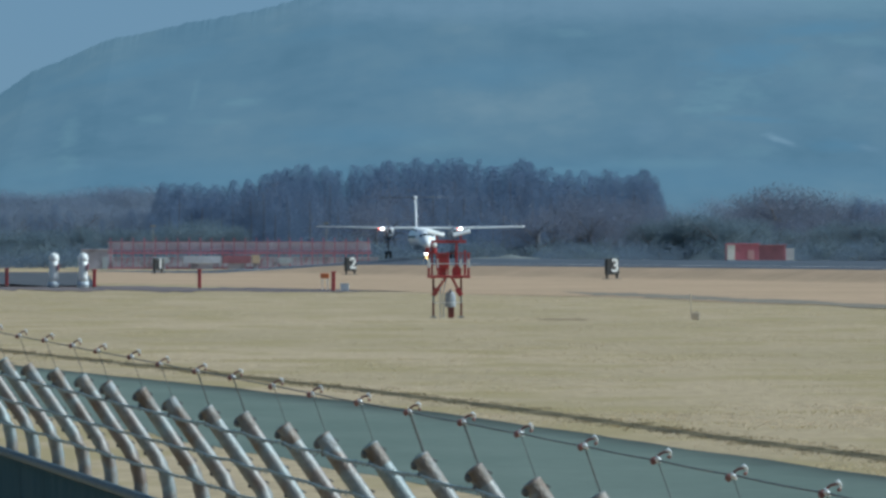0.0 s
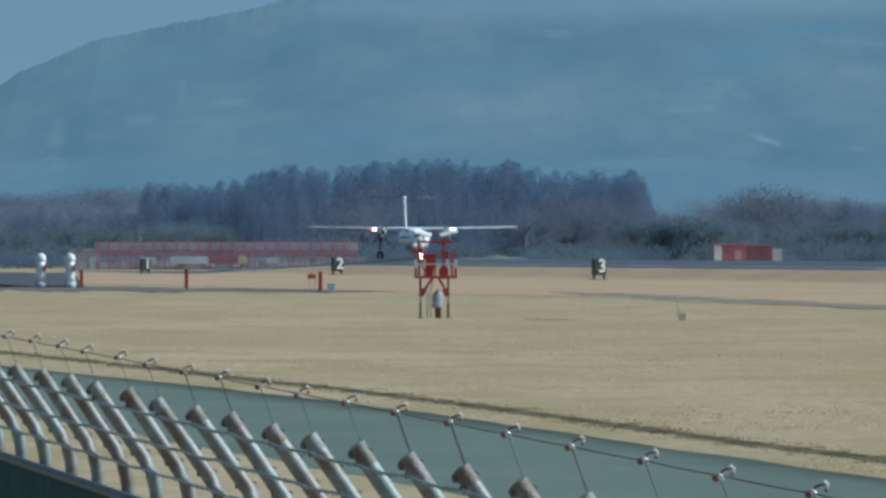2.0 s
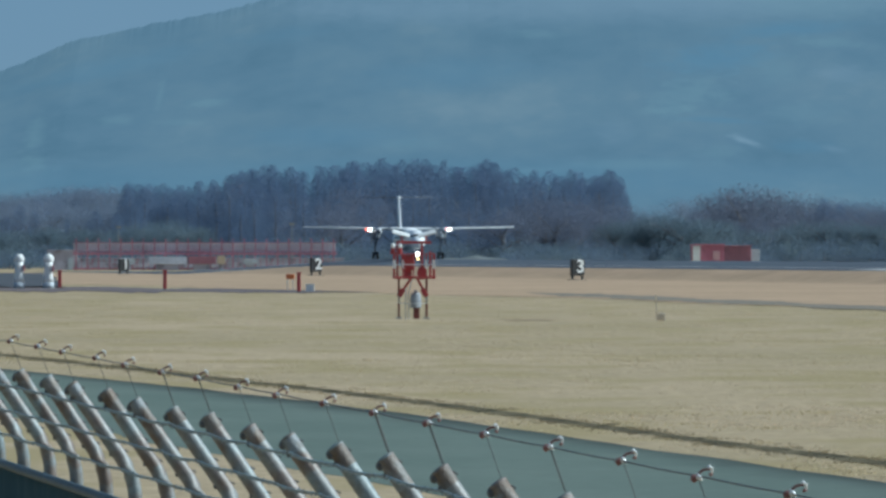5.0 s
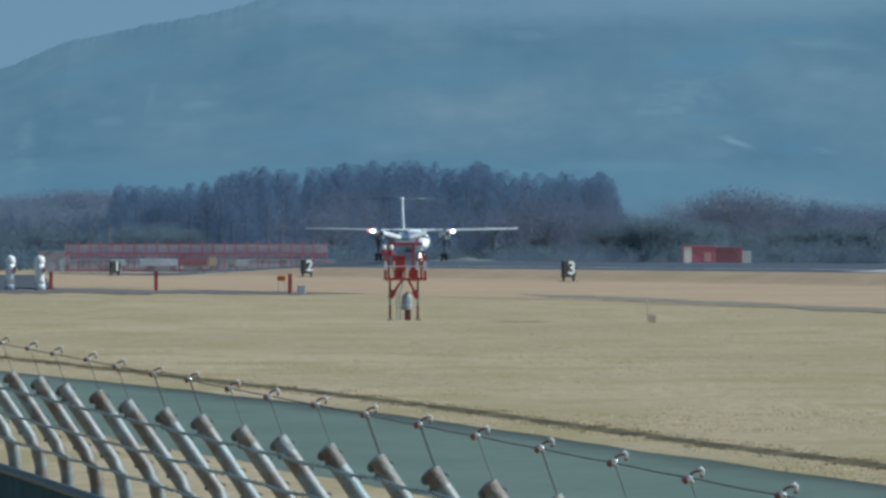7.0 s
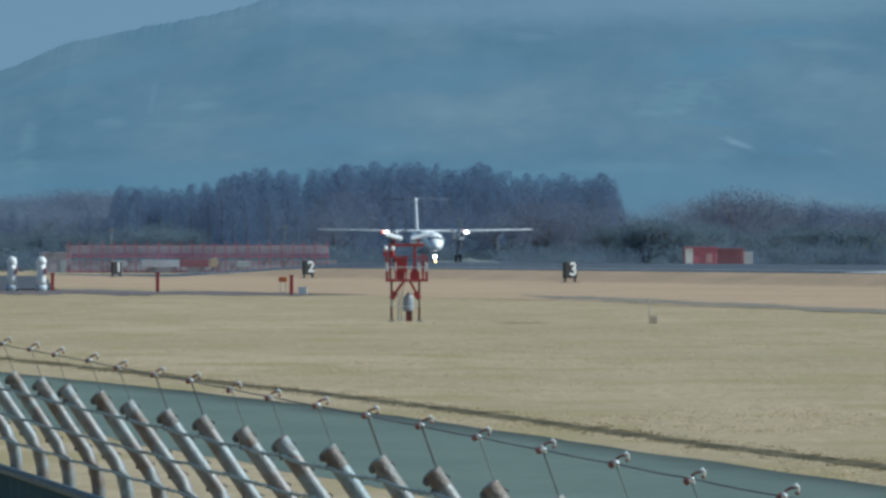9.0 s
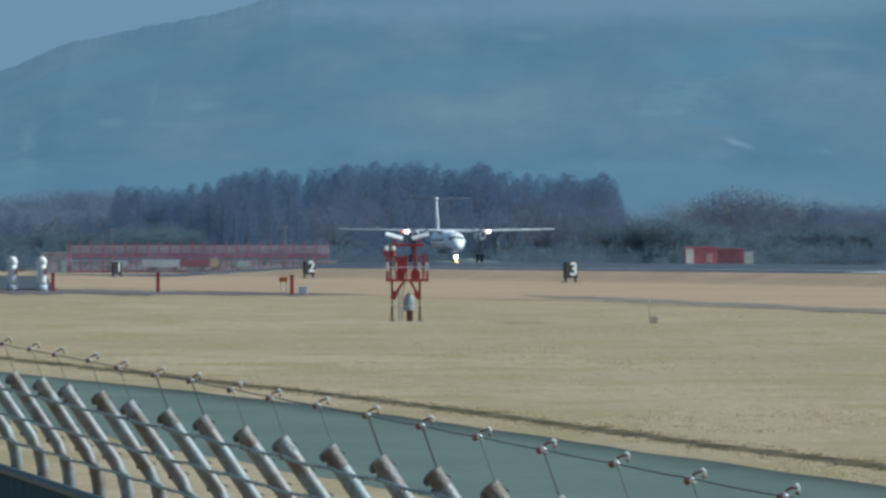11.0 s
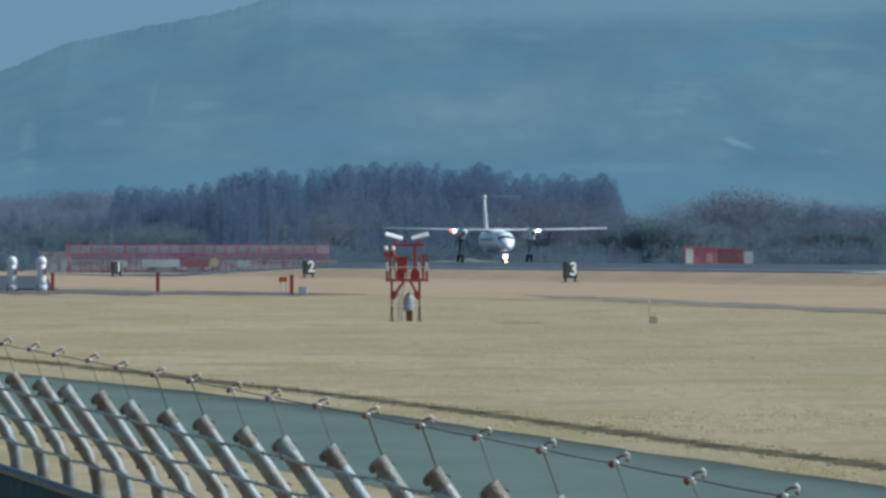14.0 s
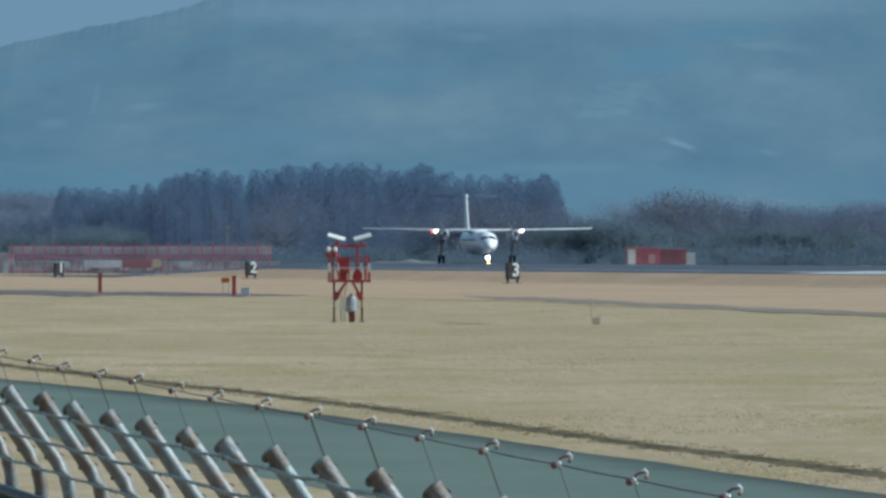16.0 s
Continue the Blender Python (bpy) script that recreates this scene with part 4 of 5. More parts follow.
# ---- equipment tower on the field ----
def equipment_tower():
    y = 733.0
    x = (794 - 784) / FOCAL * y
    t = thing("equipment_tower", "red and white steel equipment tower with white hoods on grass", "tower", (x, y, 0), 2)
    W, D = 0.60, 0.45
    for sx in (-1, 1):
        for sy in (-1, 1):
            leg = part("leg", boxed((0.062, 0.062, 0.66), (sx * W - 0.06, sy * D, 0.33), None, 0.008), M_LEGRED, t)
            part("band", boxed((0.05, 0.05, 0.5), (sx * W - 0.06, sy * D, 0.90), None, 0.008), M_CONCRETE, leg, "weathered pale band")
            part("band", boxed((0.06, 0.06, 0.6), (sx * W - 0.06, sy * D, 1.45), None, 0.008), M_LEGRED, leg, "red painted band")
            part("footing", boxed((0.24, 0.24, 0.08), (sx * W - 0.06, sy * D, 0.03), None, 0.02), M_CONCRETE, leg, "concrete footing")
    for sy in (-1, 1):
        part("brace", tube([(-W - 0.06, sy * D, 1.0), (-0.15, sy * D, 1.72)], 0.04, 8), M_RED, t)
        part("brace", tube([(W - 0.06, sy * D, 1.0), (0.15, sy * D, 1.72)], 0.04, 8), M_RED, t)
        part("gusset", boxed((0.2, 0.05, 0.34), (-W + 0.03, sy * (D + 0.04), 1.12), Matrix.Rotation(radians(28), 3, "Y"), 0.01), M_RED, t)
        part("gusset", boxed((0.2, 0.05, 0.34), (W - 0.15, sy * (D + 0.04), 1.12), Matrix.Rotation(radians(-28), 3, "Y"), 0.01), M_RED, t)
        part("crossbar", boxed((1.2, 0.03, 0.03), (-0.06, sy * D, 0.66), None, 0.006), M_WHITE, t)
    part("platform", boxed((1.82, 1.5, 0.11), (0, 0, 1.78), None, 0.015), M_RED, t, "red platform deck")
    for px, py in ((-0.86, -0.7), (-0.5, -0.7), (0.5, -0.7), (0.86, -0.7), (-0.86, 0.7), (0.86, 0.7), (0, 0.7)):
        po = part("rail_post", boxed((0.055, 0.055, 0.34), (px, py, 2.0), None, 0.006), M_RED, t)
        part("band", boxed((0.058, 0.058, 0.38), (px, py, 2.36), None, 0.006), M_WHITE, po, "white painted band")
        part("band", boxed((0.055, 0.055, 0.28), (px, py, 2.69), None, 0.006), M_RED, po, "red painted band")
    for z in (2.34, 2.80):
        for py in (-0.7, 0.7):
            part("handrail", boxed((1.76, 0.035, 0.035), (0, py, z)), M_WHITE if z < 2.5 else M_RED, t)
        for px in (-0.86, 0.86):
            part("handrail", boxed((0.035, 1.4, 0.035), (px, 0, z)), M_WHITE if z < 2.5 else M_RED, t)
    cab = part("cabinet", boxed((0.56, 0.42, 0.6), (-0.27, -0.1, 2.42), None, 0.02), M_RED, t, "red equipment cabinet")
    part("cabinet_door", boxed((0.48, 0.02, 0.5), (-0.27, -0.325, 2.42), None, 0.006), M_RED, cab)
    part("cabinet_roof", boxed((0.64, 0.5, 0.05), (-0.27, -0.1, 2.75), None, 0.01), M_RED, cab)
    part("cabinet_foot", boxed((0.34, 0.3, 0.32), (-0.27, -0.1, 1.98), None, 0.02), M_RED, cab)
    part("mast", boxed((0.11, 0.11, 1.5), (0.34, 0, 2.58), None, 0.01), M_RED, t)
    part("mast_base", loft([(-0.18, 1.98, 0.2, 0.3, 0.34), (0.18, 1.98, 0.2, 0.3, 0.34)], 12), M_RED, t)
    part("post", boxed((0.09, 0.09, 1.5), (-0.72, 0, 2.58), None, 0.01), M_RED, t)
    part("post", boxed((0.09, 0.09, 1.1), (0.7, 0, 2.36), None, 0.01), M_RED, t)
    part("top_beam", boxed((1.5, 0.12, 0.12), (0, 0, 3.30), None, 0.012), M_RED, t)
    for sx in (-1, 1):
        hood = part("hood", boxed((0.78, 0.42, 0.07), (sx * 0.56, 0, 3.68), Matrix.Rotation(radians(-sx * 15), 3, "Y") @ Matrix.Rotation(radians(20), 3, "X"), 0.03), M_WHITE, t, "white slanted lamp hood")
        part("hood_arm", tube([(sx * 0.5, 0, 3.32), (sx * 0.54, 0, 3.62)], 0.04, 8), M_RED, hood)
    for px in (-0.92, -0.62):
        lamp = part("obstruction_light", ball(0.1, (px, -0.3, 3.14), 1, 1, 1.25), M_WHITE, t, "white round lamp", True)
        part("lamp_base", tube([(px, -0.3, 2.8), (px, -0.3, 3.04)], [0.09, 0.1], 10), M_RED, lamp)
    part("lamp_bar", boxed((0.55, 0.06, 0.06), (-0.77, -0.3, 2.84)), M_RED, t)
    tank = part("meter_box", tube([(0.07, -0.1, 0.46), (0.07, -0.1, 0.5), (0.07, -0.1, 0.8), (0.07, -0.1, 1.02), (0.07, -0.1, 1.12), (0.07, -0.1, 1.16)], [0.2, 0.24, 0.235, 0.215, 0.15, 0.06], 12), M_METER, t, "pale grey rounded meter cover")
    part("meter_lid", tube([(0.07, -0.1, 1.15), (0.07, -0.1, 1.24)], [0.07, 0.055], 8), M_METER, tank)
    part("meter_stand", boxed((0.26, 0.24, 0.48), (0.1, -0.1, 0.23), None, 0.01), M_LEGRED, tank, "red stand")
    part("conduit", tube([(-0.22, -0.1, 0), (-0.25, -0.1, 1.0), (-0.1, -0.1, 1.72)], 0.022, 8), M_GREYBOX, t)
    part("conduit", tube([(-0.36, 0.1, 0), (-0.36, 0.1, 1.3), (-0.2, 0.1, 1.72)], 0.022, 8), M_GREYBOX, t)


# ---- signs with the distance left along the runway ----
def number_mesh(text, size):
    cu = bpy.data.curves.new("numeral", "FONT")
    cu.body, cu.size, cu.align_x, cu.align_y, cu.extrude, cu.offset = text, size, "CENTER", "CENTER", 0.02, 0.035
    ob = new("numeral", cu)
    bpy.context.view_layer.update()
    me = bpy.data.meshes.new_from_object(ob.evaluated_get(bpy.context.evaluated_depsgraph_get()))
    bpy.data.objects.remove(ob)
    me.materials.clear()
    me.materials.append(M_WHITE)
    return me


def distance_sign(text, px, y):
    x = (px - 784) / FOCAL * y
    s = thing("distance_sign", "black runway distance sign with a white numeral " + text, "sign", (x, y, land(x, y)), RUN_ANGLE + 24, "runway distance signs")
    part("panel", boxed((1.4, 0.5, 1.62), (0, 0, 1.28), None, 0.05), M_BLACK, s, "black panel")
    part("plinth", boxed((1.9, 0.7, 0.1), (0, 0, 0.05), None, 0.02), M_DITCH, s)
    for lx in (-0.55, 0.55):
        part("support", boxed((0.12, 0.3, 0.5), (lx, 0, 0.28), None, 0.01), M_BLACK, s)
    num = new("numeral", number_mesh(text, 1.82))
    num.parent = s
    num.matrix_basis = pose(0.22, -0.275, 1.32, 90, 0, 0)
    tagged(num, "white numeral " + text)


# ---- localizer array beyond the runway's far end ----
def antenna_array():
    y0 = 2820.0
    x0 = (424 - 784) / FOCAL * y0
    t = thing("antenna_array", "wide red lattice antenna array, paled for haze, with a row of upright masts", "antenna", (x0, y0, land(x0, y0)), RUN_ANGLE)
    n = 24
    half = 21.5
    for k in range(n):
        x = -half + 2 * half * k / (n - 1)
        m = part("mast", boxed((0.17, 0.16, 3.0), (x, 0, 1.5)), M_REDHAZE, t)
        part("upright", boxed((0.16, 0.16, 2.3), (x, 0, 4.1)), M_REDHAZE, m)
        part("antenna_element", boxed((0.1, 1.8, 0.1), (x, -0.7, 4.5)), M_REDHAZE, m)
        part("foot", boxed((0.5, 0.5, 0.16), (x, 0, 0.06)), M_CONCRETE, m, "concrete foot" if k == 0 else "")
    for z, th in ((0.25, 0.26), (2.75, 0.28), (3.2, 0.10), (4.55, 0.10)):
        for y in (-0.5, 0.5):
            part("rail", boxed((2 * half + 1, 0.1, th), (0, y, z)), M_REDHAZE, t)
    # screen behind the masts, slat by slat; its pale colour imitates haze
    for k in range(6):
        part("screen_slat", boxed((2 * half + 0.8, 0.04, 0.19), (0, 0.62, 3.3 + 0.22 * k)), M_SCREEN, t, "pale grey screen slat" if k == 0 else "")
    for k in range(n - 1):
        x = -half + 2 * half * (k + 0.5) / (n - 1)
        part("screen_post", boxed((0.07, 0.07, 4.3), (x, 0.66, 2.15)), M_REDHAZE, t)
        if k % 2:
            part("brace", tube([(x - 0.9, 0.3, 0.3), (x + 0.9, 0.3, 2.7)], 0.05, 6), M_REDHAZE, t)
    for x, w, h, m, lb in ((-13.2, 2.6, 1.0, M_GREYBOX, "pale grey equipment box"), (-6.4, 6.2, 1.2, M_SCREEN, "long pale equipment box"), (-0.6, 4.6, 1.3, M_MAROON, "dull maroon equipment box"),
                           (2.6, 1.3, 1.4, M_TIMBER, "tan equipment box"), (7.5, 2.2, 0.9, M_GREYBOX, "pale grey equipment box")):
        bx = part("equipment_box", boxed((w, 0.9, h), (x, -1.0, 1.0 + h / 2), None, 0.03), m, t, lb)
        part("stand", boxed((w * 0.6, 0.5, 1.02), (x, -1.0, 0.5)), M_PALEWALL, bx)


def low_wall():
    # Added wall: stands in for the hazy grey band behind the array.
    y = 2862.0
    x = (430 - 784) / FOCAL * y
    t = thing("low_wall", "long low pale wall added for the hazy grey band behind the antenna array", "wall", (x, y, land(x, y)), RUN_ANGLE)
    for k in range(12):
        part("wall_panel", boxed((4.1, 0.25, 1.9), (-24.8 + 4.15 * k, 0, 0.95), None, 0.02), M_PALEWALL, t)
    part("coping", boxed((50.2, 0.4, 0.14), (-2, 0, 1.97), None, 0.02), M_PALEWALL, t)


def hut():
    # Hut guessed from a hazy grey patch; its lilac grey imitates the haze.
    y = 2850.0
    x = (172 - 784) / FOCAL * y
    t = thing("equipment_hut", "plain grey hut with a flat roof, guessed from a hazy grey patch", "hut", (x, y, land(x, y)), RUN_ANGLE)
    part("wall", boxed((5.0, 3.4, 3.2), (0, 0, 1.6), None, 0.03), M_PALEWALL, t)
    part("roof", boxed((5.4, 3.8, 0.22), (0, 0, 3.3), None, 0.03), M_PALEWALL, t)
    part("door", boxed((0.9, 0.06, 2.0), (1.2, -1.72, 1.02), None, 0.01), M_GREYBOX, t, "grey steel door")


def shelter():
    y = 2760.0
    x = (1337 - 784) / FOCAL * y
    t = thing("equipment_shelter", "long low shelter, half red paled for haze, half dull maroon", "shelter", (x, y, land(x, y)), RUN_ANGLE)
    part("wall", boxed((5.2, 3.0, 2.7), (-2.2, 0, 1.6), None, 0.05), M_REDHAZE, t, "red metal wall paled for haze")
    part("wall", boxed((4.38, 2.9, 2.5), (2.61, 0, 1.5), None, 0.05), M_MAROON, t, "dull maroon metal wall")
    part("roof", boxed((5.4, 3.3, 0.18), (-2.2, 0, 3.02), None, 0.04), M_REDHAZE, t)
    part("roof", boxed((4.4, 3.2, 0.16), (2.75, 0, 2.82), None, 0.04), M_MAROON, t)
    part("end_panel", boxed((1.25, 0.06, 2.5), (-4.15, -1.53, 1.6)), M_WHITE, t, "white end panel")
    part("panel", boxed((1.1, 0.05, 1.5), (-0.9, -1.53, 1.25), None, 0.0), M_PINK, t, "pale pink panel")
    part("side_box", boxed((1.4, 2.0, 2.2), (5.6, 0.2, 1.2), None, 0.04), M_GREYBOX, t, "pale green-grey annex box")
    part("base", boxed((10.2, 3.4, 0.35), (0, 0, 0.12)), M_CONCRETE, t)
    for k in range(8):
        part("wall_rib", boxed((0.08, 0.05, 2.3), (-3.2 + k * 1.06, -1.5, 1.5)), M_REDHAZE if k < 4 else M_MAROON, t)


def field_markers():
    # two white drum-topped posts
    for px in (95, 147):
        y = 1306.0
        x = (px - 784) / FOCAL * y
        t = thing("white_marker_post", "tall white cylindrical marker post with a domed top", "post", (x, y, land(x, y)), group="white marker posts")
        part("base", tube([(0, 0, 0), (0, 0, 0.5)], [0.46, 0.44], 16), M_GREYBOX, t, "grey base drum", True)
        part("column", tube([(0, 0, 0.5), (0, 0, 0.9), (0, 0, 1.7), (0, 0, 2.05)], [0.42, 0.36, 0.33, 0.36], 16), M_WHITE, t, "white column", True)
        part("dome", ball(0.42, (0, 0, 2.28), 1, 1, 1.05), M_WHITE, t, "white dome", True)
        part("side_plate", boxed((0.12, 0.3, 0.5), (0.38, -0.25, 1.6), None, 0.02), M_REDHAZE, t, "red plate")
    for px, py, h in ((-6, 510, 1.6), (12, 508, 1.4), (167, 510, 1.35), (353, 512, 1.45), (590, 517, 1.35)):
        y = CAM_Z * FOCAL / (py - 442.6)
        x = (px - 784) / FOCAL * y
        t = thing("red_marker_post", "short red marker post on the grass", "post", (x, y, 0), 4, "red marker posts")
        part("post", boxed((0.26, 0.26, h), (0, 0, h / 2), None, 0.03), M_RED, t)
        part("cap", boxed((0.36, 0.32, 0.1), (0, 0, h + 0.03), None, 0.03), M_RED, t)
        part("base", boxed((0.5, 0.5, 0.1), (0, 0, 0.04), None, 0.02), M_CONCRETE, t, "concrete base")
    y = 1235.0
    t = thing("orange_marker", "small orange marker board on two short legs", "marker", ((575 - 784) / FOCAL * y, y, 0))
    part("board", boxed((0.62, 0.2, 0.36), (0, 0, 1.05), None, 0.03), M_ORANGE, t)
    for lx in (-0.2, 0.2):
        part("leg", boxed((0.05, 0.05, 0.9), (lx, 0, 0.45)), M_WHITE, t)
    t = thing("utility_box", "small white utility box in the grass", "box", ((610 - 784) / FOCAL * 1210, 1210, 0))
    part("body", boxed((0.6, 0.4, 0.5), (0, 0, 0.25), None, 0.03), M_WHITE, t)
    part("lid", boxed((0.66, 0.46, 0.06), (0, 0, 0.52), None, 0.01), M_GREYBOX, t)
    y = 703.0
    t = thing("stake", "weathered wooden stake with a board in the grass", "stake", ((1229 - 784) / FOCAL * y, y, 0))
    part("stick", boxed((0.05, 0.05, 1.14), (-0.14, 0, 0.55), Matrix.Rotation(radians(-2), 3, "Y"), 0.01), M_STAKE, t)
    part("plate", boxed((0.34, 0.07, 0.34), (0.07, 0.04, 0.20), Matrix.Rotation(radians(5), 3, "Y"), 0.05), M_STAKE, t, "weathered board")
    # thin pole with a lamp head, beyond the runway
    for px, h, y in ((271, 7.3, 2900), (578, 7.0, 2915)):
        x = (px - 784) / FOCAL * y
        t = thing("light_pole", "thin grey pole with a small lamp head", "light pole", (x, y, land(x, y)), group="light poles")
        part("pole", tube([(0, 0, 0), (0, 0, h)], [0.1, 0.06], 8), M_CONCRETE, t)
        part("lamp_head", boxed((0.9, 0.5, 0.35), (0, 0, h), None, 0.05), M_CONCRETE, t)


equipment_tower()
distance_sign("1", 280, 2296.0)
distance_sign("2", 620, 1990.0)
distance_sign("3", 1083, 1686.0)
antenna_array()
low_wall()
hut()
shelter()
field_markers()
PLANE, PROPS = aircraft()


# ---- the perimeter fence ----
FENCE_RISE = 0.00467
FENCE_SLOPE = 0.07493


def on_fence(a, b, y):
    """A point of the fence: a across and b up from the camera's level line along the fence, y metres out."""
    return Vector((a - FENCE_SLOPE * y, y, CAM_Z + b + FENCE_RISE * y))


def fence():
    t = thing("perimeter_fence", "steel mesh fence with leaning pipe arms, barbed wire and insulated cable", "fence")
    rng = random.Random(3)
    top = Vector((3.514, 0.02, -0.807))
    bend = Vector((3.754, 0, -1.155))
    for j in range(-10, 32):
        y = 67.77 - 2.0 * j + rng.uniform(-0.08, 0.08)
        o = on_fence(0, 0, y)
        da, db = rng.uniform(-0.006, 0.006), rng.uniform(-0.006, 0.006)
        tp = o + top + Vector((da, rng.uniform(-0.02, 0.02), db))
        bd = o + bend
        foot = Vector((bd.x, bd.y, 0.0))
        ax = (tp - bd).normalized()
        r = 0.0268
        # galvanised pipe with its bend; the rusting top piece is closed by a dished plug
        arc = [bd + Vector((0, 0, -0.09))] + [(bd + Vector((0, 0, -0.09))).lerp(bd, f).lerp(bd.lerp(bd + ax * 0.09, f), f) for f in (0.2, 0.4, 0.6, 0.8, 1.0)]
        rust = rng.uniform(0.03, 0.11)
        post = part("post", tube([foot, *arc, tp - ax * rust], r, 16, False), M_GALV, t, "", True)
        part("pipe_end", tube([tp - ax * rust, tp - ax * 0.012, tp], [r, r + 0.0004, r + 0.0004], 16, False), M_RUST, post, "rusting pipe end", True)
        part("plug", tube([tp - ax * 0.004, tp + ax * 0.001, tp + ax * 0.004, tp + ax * 0.006], [r + 0.0014, r + 0.0014, r * 0.75, r * 0.2], 16), M_GALV, post, "pale galvanised end plug", True)
        part("footing", tube([foot + Vector((0, 0, -0.05)), foot + Vector((0, 0, 0.08))], 0.14, 10), M_CONCRETE, post)
        # rusty tie lumps under the pipe end
        for q, sz in ((0.012, 0.012), (0.045, 0.009), (0.30, 0.007)):
            c = tp - ax * q + Vector((-0.823, -0.3, -0.568)) * (r * 0.95)
            part("wire_tie", ball(sz, c, 1, 1, 1.2, 8, 6), M_DARKWIRE, post)
        # thin rod on the field side that carries the cable insulator
        side = Vector((0.823, 0, 0.568))
        off = side * (r * 0.6) + Vector((0, r * 0.85 + 0.003, 0))
        kb = o + Vector((3.485, 0, -0.679)) + Vector((da, 0, db * 0.5))
        lo = tp - ax * 0.36 + off
        rod = part("rod", tube([lo, tp + off * 0.95, kb], {5: 0.0024, 6: 0.0024, 10: 0.0036, 11: 0.003, 13: 0.0022}.get(j, 0.0012), 6), M_DARKWIRE, post, "thin dark rod")
        for q in range(4):
            c = lo.lerp(tp + off * 0.95, 0.1 + q * 0.27)
            part("clip", boxed((0.017, 0.006, 0.005), c + side * (r * 0.4 + 0.004), Matrix.Rotation(radians(35), 3, "Y"), 0.002), M_DARKWIRE, rod)
        # two porcelain knobs on a brown bracket; added white pieces imitate their sun glints
        d2 = Vector((0.026, 0, 0.019))
        ins = part("insulator", ball(0.0056, kb, 1.1, 1, 1.0), M_PORCELAIN, post, "white porcelain insulator", True)
        part("base", ball(0.0085, kb + Vector((-0.009, 0.004, -0.003)), 1, 1, 1.1), M_INSUL_BASE, ins, "brown base", True)
        part("neck", tube([kb + Vector((-0.004, 0.004, 0.004)), kb + d2 * 0.5 + Vector((-0.003, 0.004, 0.006)), kb + d2], 0.003, 8), M_INSUL_BASE, ins, "brown neck")
        part("cap", tube([kb + d2 + Vector((-0.007, 0, 0.002)), kb + d2 + Vector((0.0, 0, 0.005)), kb + d2 + Vector((0.004, 0, 0.0)), kb + d2 + Vector((0.006, 0, -0.010))], [0.0018, 0.0048, 0.0042, 0.0014], 8), M_GLINT, ins, "white bent piece imitating a glint", True)
        part("clamp", tube([kb + Vector((-0.003, -0.008, 0.009)), kb + Vector((0.004, -0.009, 0.0)), kb + Vector((0.009, -0.008, -0.008))], [0.0014, 0.0046, 0.0016], 8), M_GLINT, ins, "", True)
        part("foot", ball(0.005, kb + d2 + Vector((0.002, 0.006, -0.013)), 1, 1, 0.8), M_INSUL_BASE, ins, "", True)
    # barbed strands on the outer side of the arms
    for k, (a_s, b_s) in enumerate(((3.517, -0.866), (3.603, -0.9905), (3.694, -1.1225))):
        bm = bmesh.new()
        pts = []
        y = 5.0
        while y < 88:
            ph = ((y - 67.77) / 2.0) % 1.0
            sag = 0.006 * math.sin(math.pi * ph) - 0.003 + 0.004 * noise.noise((y * 0.7, k * 3.3, 0))
            pts.append(on_fence(a_s, b_s - sag, y))
            y += 0.08
        for tw in (0, math.pi):
            sweep(bm, [p + Vector((math.cos(i * 1.3 + tw), 0, math.sin(i * 1.3 + tw))) * 0.0036 for i, p in enumerate(pts)], 0.0034, 5)
        for i in range(0, len(pts), 4):
            for q in range(2):
                an = rng.uniform(0, math.pi)
                v = Vector((math.cos(an), rng.uniform(-0.4, 0.4), math.sin(an))) * rng.uniform(0.006, 0.012)
                sweep(bm, [pts[i] - v, pts[i] + v], 0.002, 3)
        part("barbed_strand", bm, M_WIRE, t, "dull zinc barbed wire")
    # cable through the insulators
    pts = []
    y = 5.0
    while y < 88:
        ph = ((y - 67.77) / 2.0) % 1.0
        pts.append(on_fence(3.487, -0.680 - 0.002 * math.sin(math.pi * ph), y))
        y += 0.25
    part("cable", tube(pts, 0.0022, 6), M_DARKWIRE, t, "dark taut cable")
    # rail and welded mesh below the arms
    rail = [on_fence(3.705, -1.252, y) for y in spread((5, 88, 1))]
    part("top_rail", tube(rail, 0.02, 10), M_RAIL, t, "blue-grey coated top rail", True)
    verts, faces = [], []

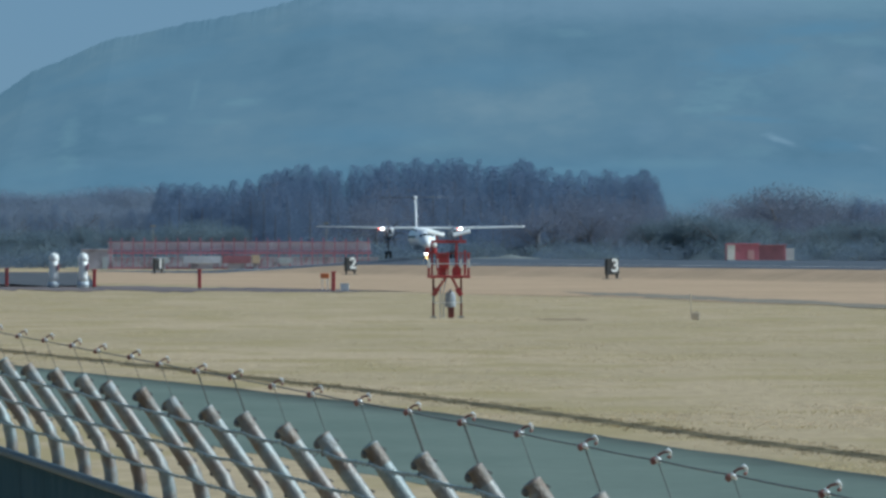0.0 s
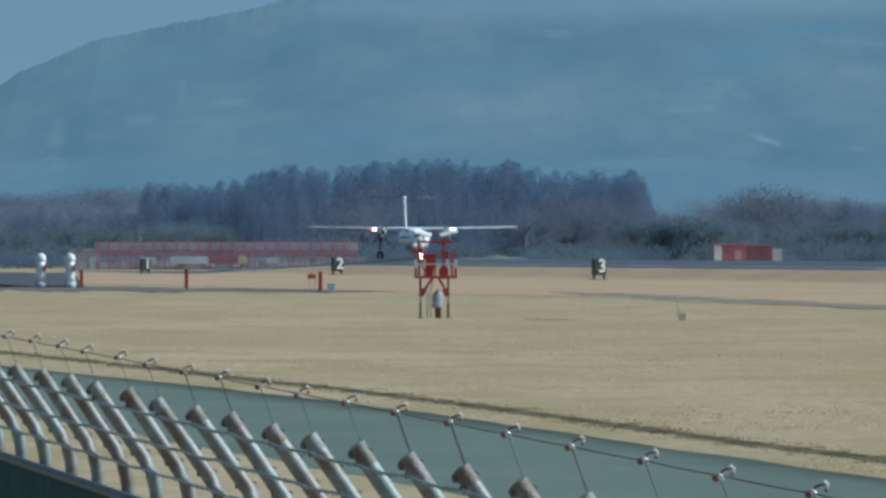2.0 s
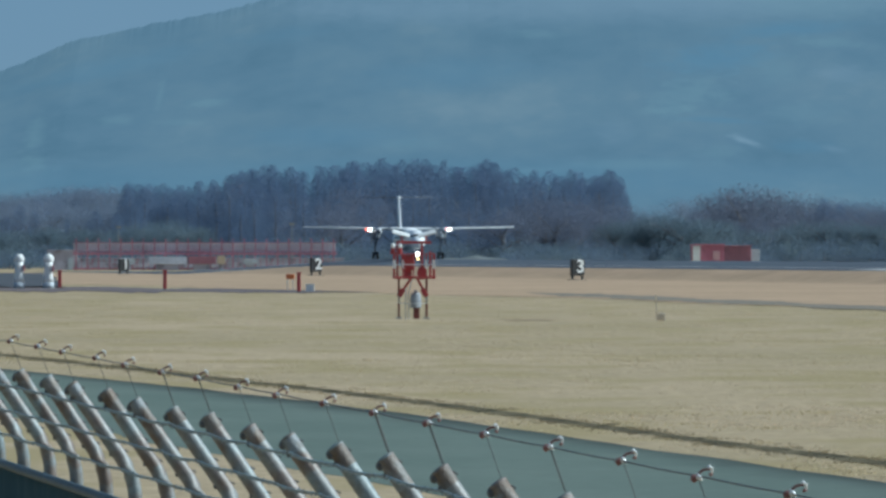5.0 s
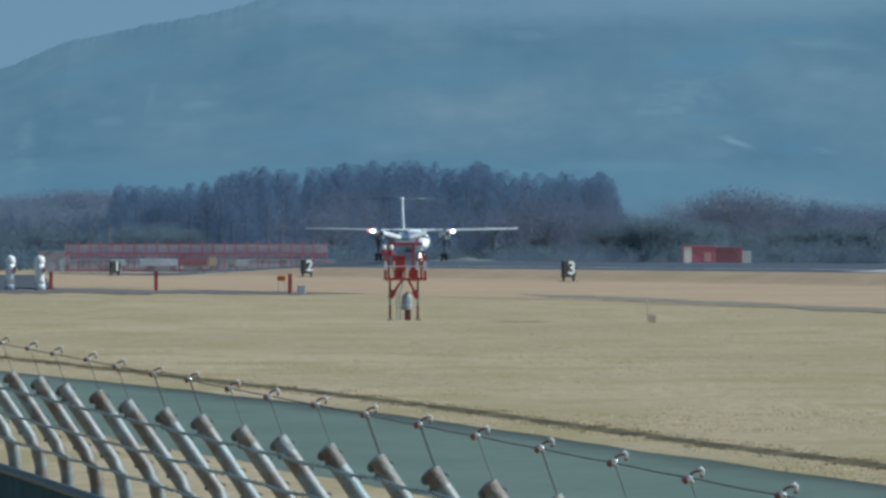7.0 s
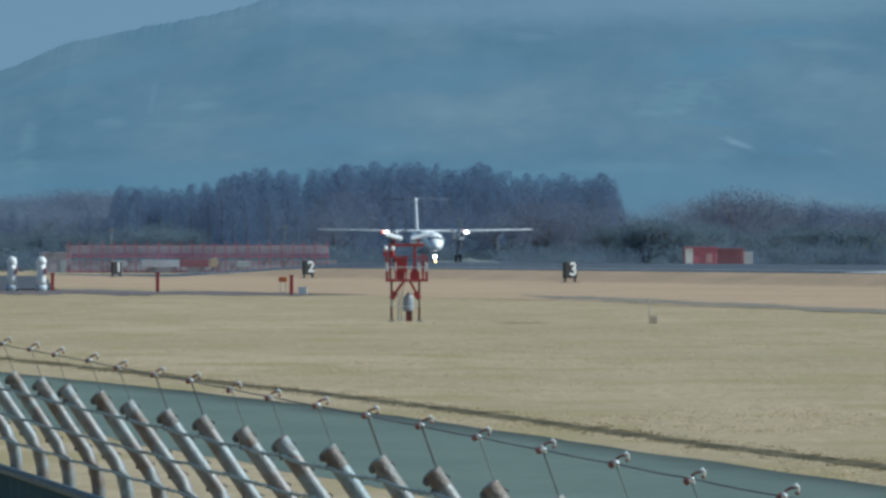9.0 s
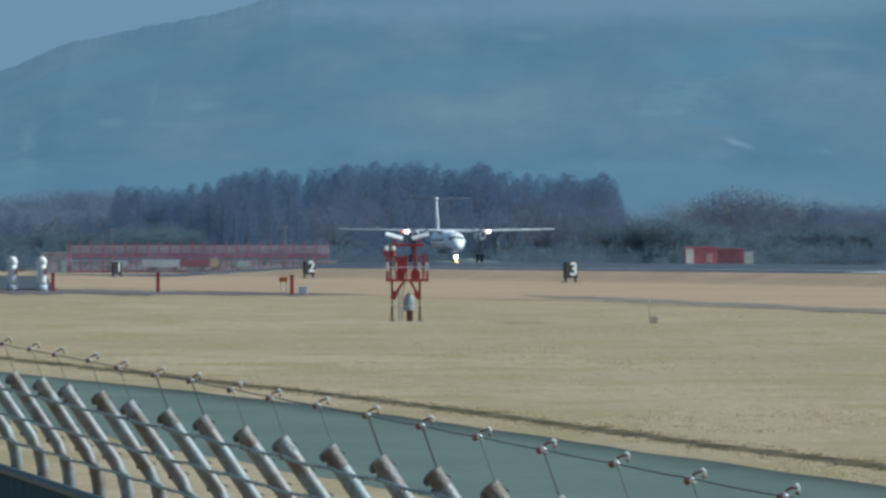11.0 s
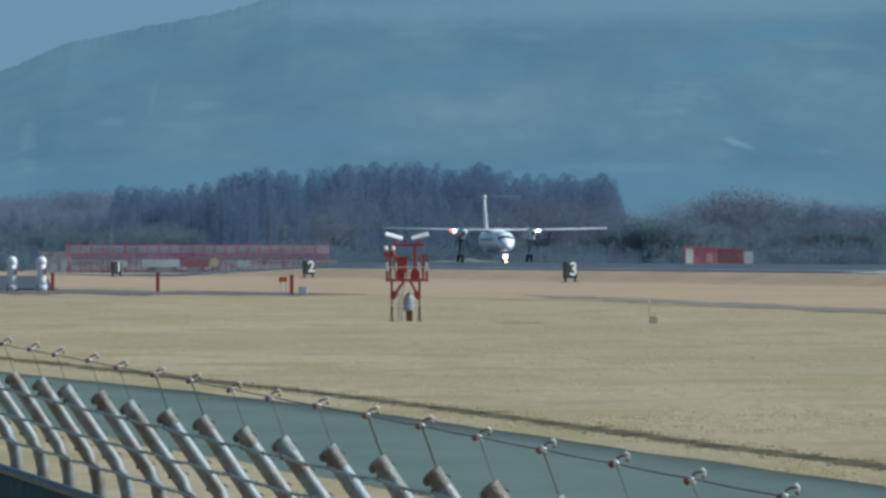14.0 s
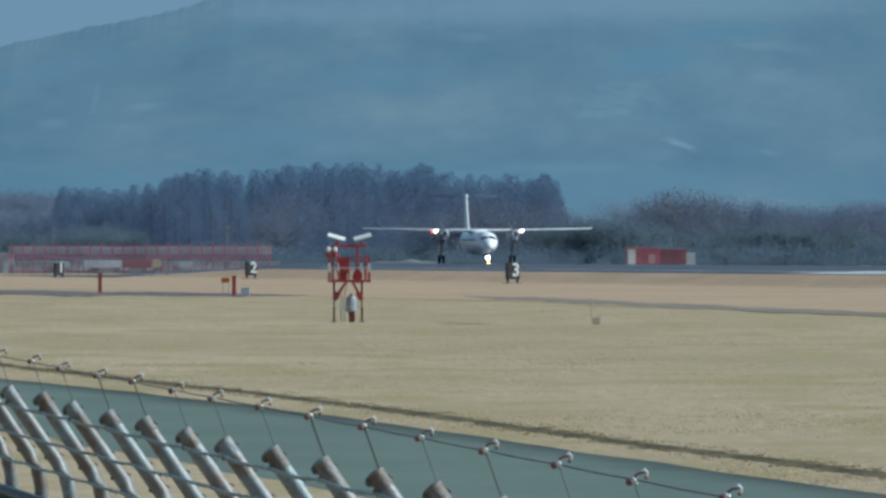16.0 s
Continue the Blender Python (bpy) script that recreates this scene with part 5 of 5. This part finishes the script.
    def bar(p, q, r):
        i = len(verts)
        for c in (p, q):
            for dx, dy in ((-r, -r), (r, -r), (r, r), (-r, r)):
                verts.append((c.x + dx, c.y + dy, c.z))
        faces.extend([(i + e0, i + (e0 + 1) % 4, i + 4 + (e0 + 1) % 4, i + 4 + e0) for e0 in range(4)])
    y = 5.0
    while y < 88:
        p = on_fence(3.698, -1.262, y)
        bar(Vector((p.x, p.y, 0.03)), p, 0.002)
        y += 0.05
    z = 0.1
    while z < 1.8:
        i = len(verts)
        for yy in (5.0, 88.0):
            c = on_fence(3.693, 0, yy)
            for dx, dz in ((-0.002, -0.002), (0.002, -0.002), (0.002, 0.002), (-0.002, 0.002)):
                verts.append((c.x + dx, yy, z + dz))
        faces.extend([(i + e0, i + (e0 + 1) % 4, i + 4 + (e0 + 1) % 4, i + 4 + e0) for e0 in range(4)])
        z += 0.1
    ob = raw("mesh_panel", verts, faces, M_MESHWIRE, t)
    tagged(ob, "dark coated welded wire mesh", "", "", "stuff")


fence()


# ---- what moves: the airliner lines up and starts its take-off run; its propellers turn ----
def motions():
    tail = [(0.0, 2322.5), (1.0, 2322.8), (2.0, 2319.2), (3.0, 2312.4), (4.0, 2304.0), (5.25, 2292.5), (6.5, 2281.0), (7.25, 2275.2), (8.0, 2269.0),
            (9.0, 2259.4), (10.2, 2243.3), (11.5, 2221.5), (12.5, 2200.2), (13.5, 2176.3), (14.5, 2151.7), (15.5, 2126.2), (16.0, 2112.9)]
    turn = lambda t: RUN_ANGLE - 2.0 * (1 - step(t, -0.5, 3.2))
    rows = []
    for t, y in tail:
        an = radians(turn(t))
        px, py = RUN_D - RUN_SLOPE * y + 14.6 * math.sin(an), y - 14.6 * math.cos(an)
        rows.append((t, pose(px, py, land(*run_xy(RUN_D, py)) + 0.03, 0, 0, turn(t))))
    walk(PLANE, rows)
    for hub, x, sx in PROPS:
        walk(hub, [(k * 0.1, pose(x, -5.15, 3.72) @ Matrix.Rotation(radians(75.0 * k + 20 * sx), 4, "Y")) for k in range(161)])


motions()
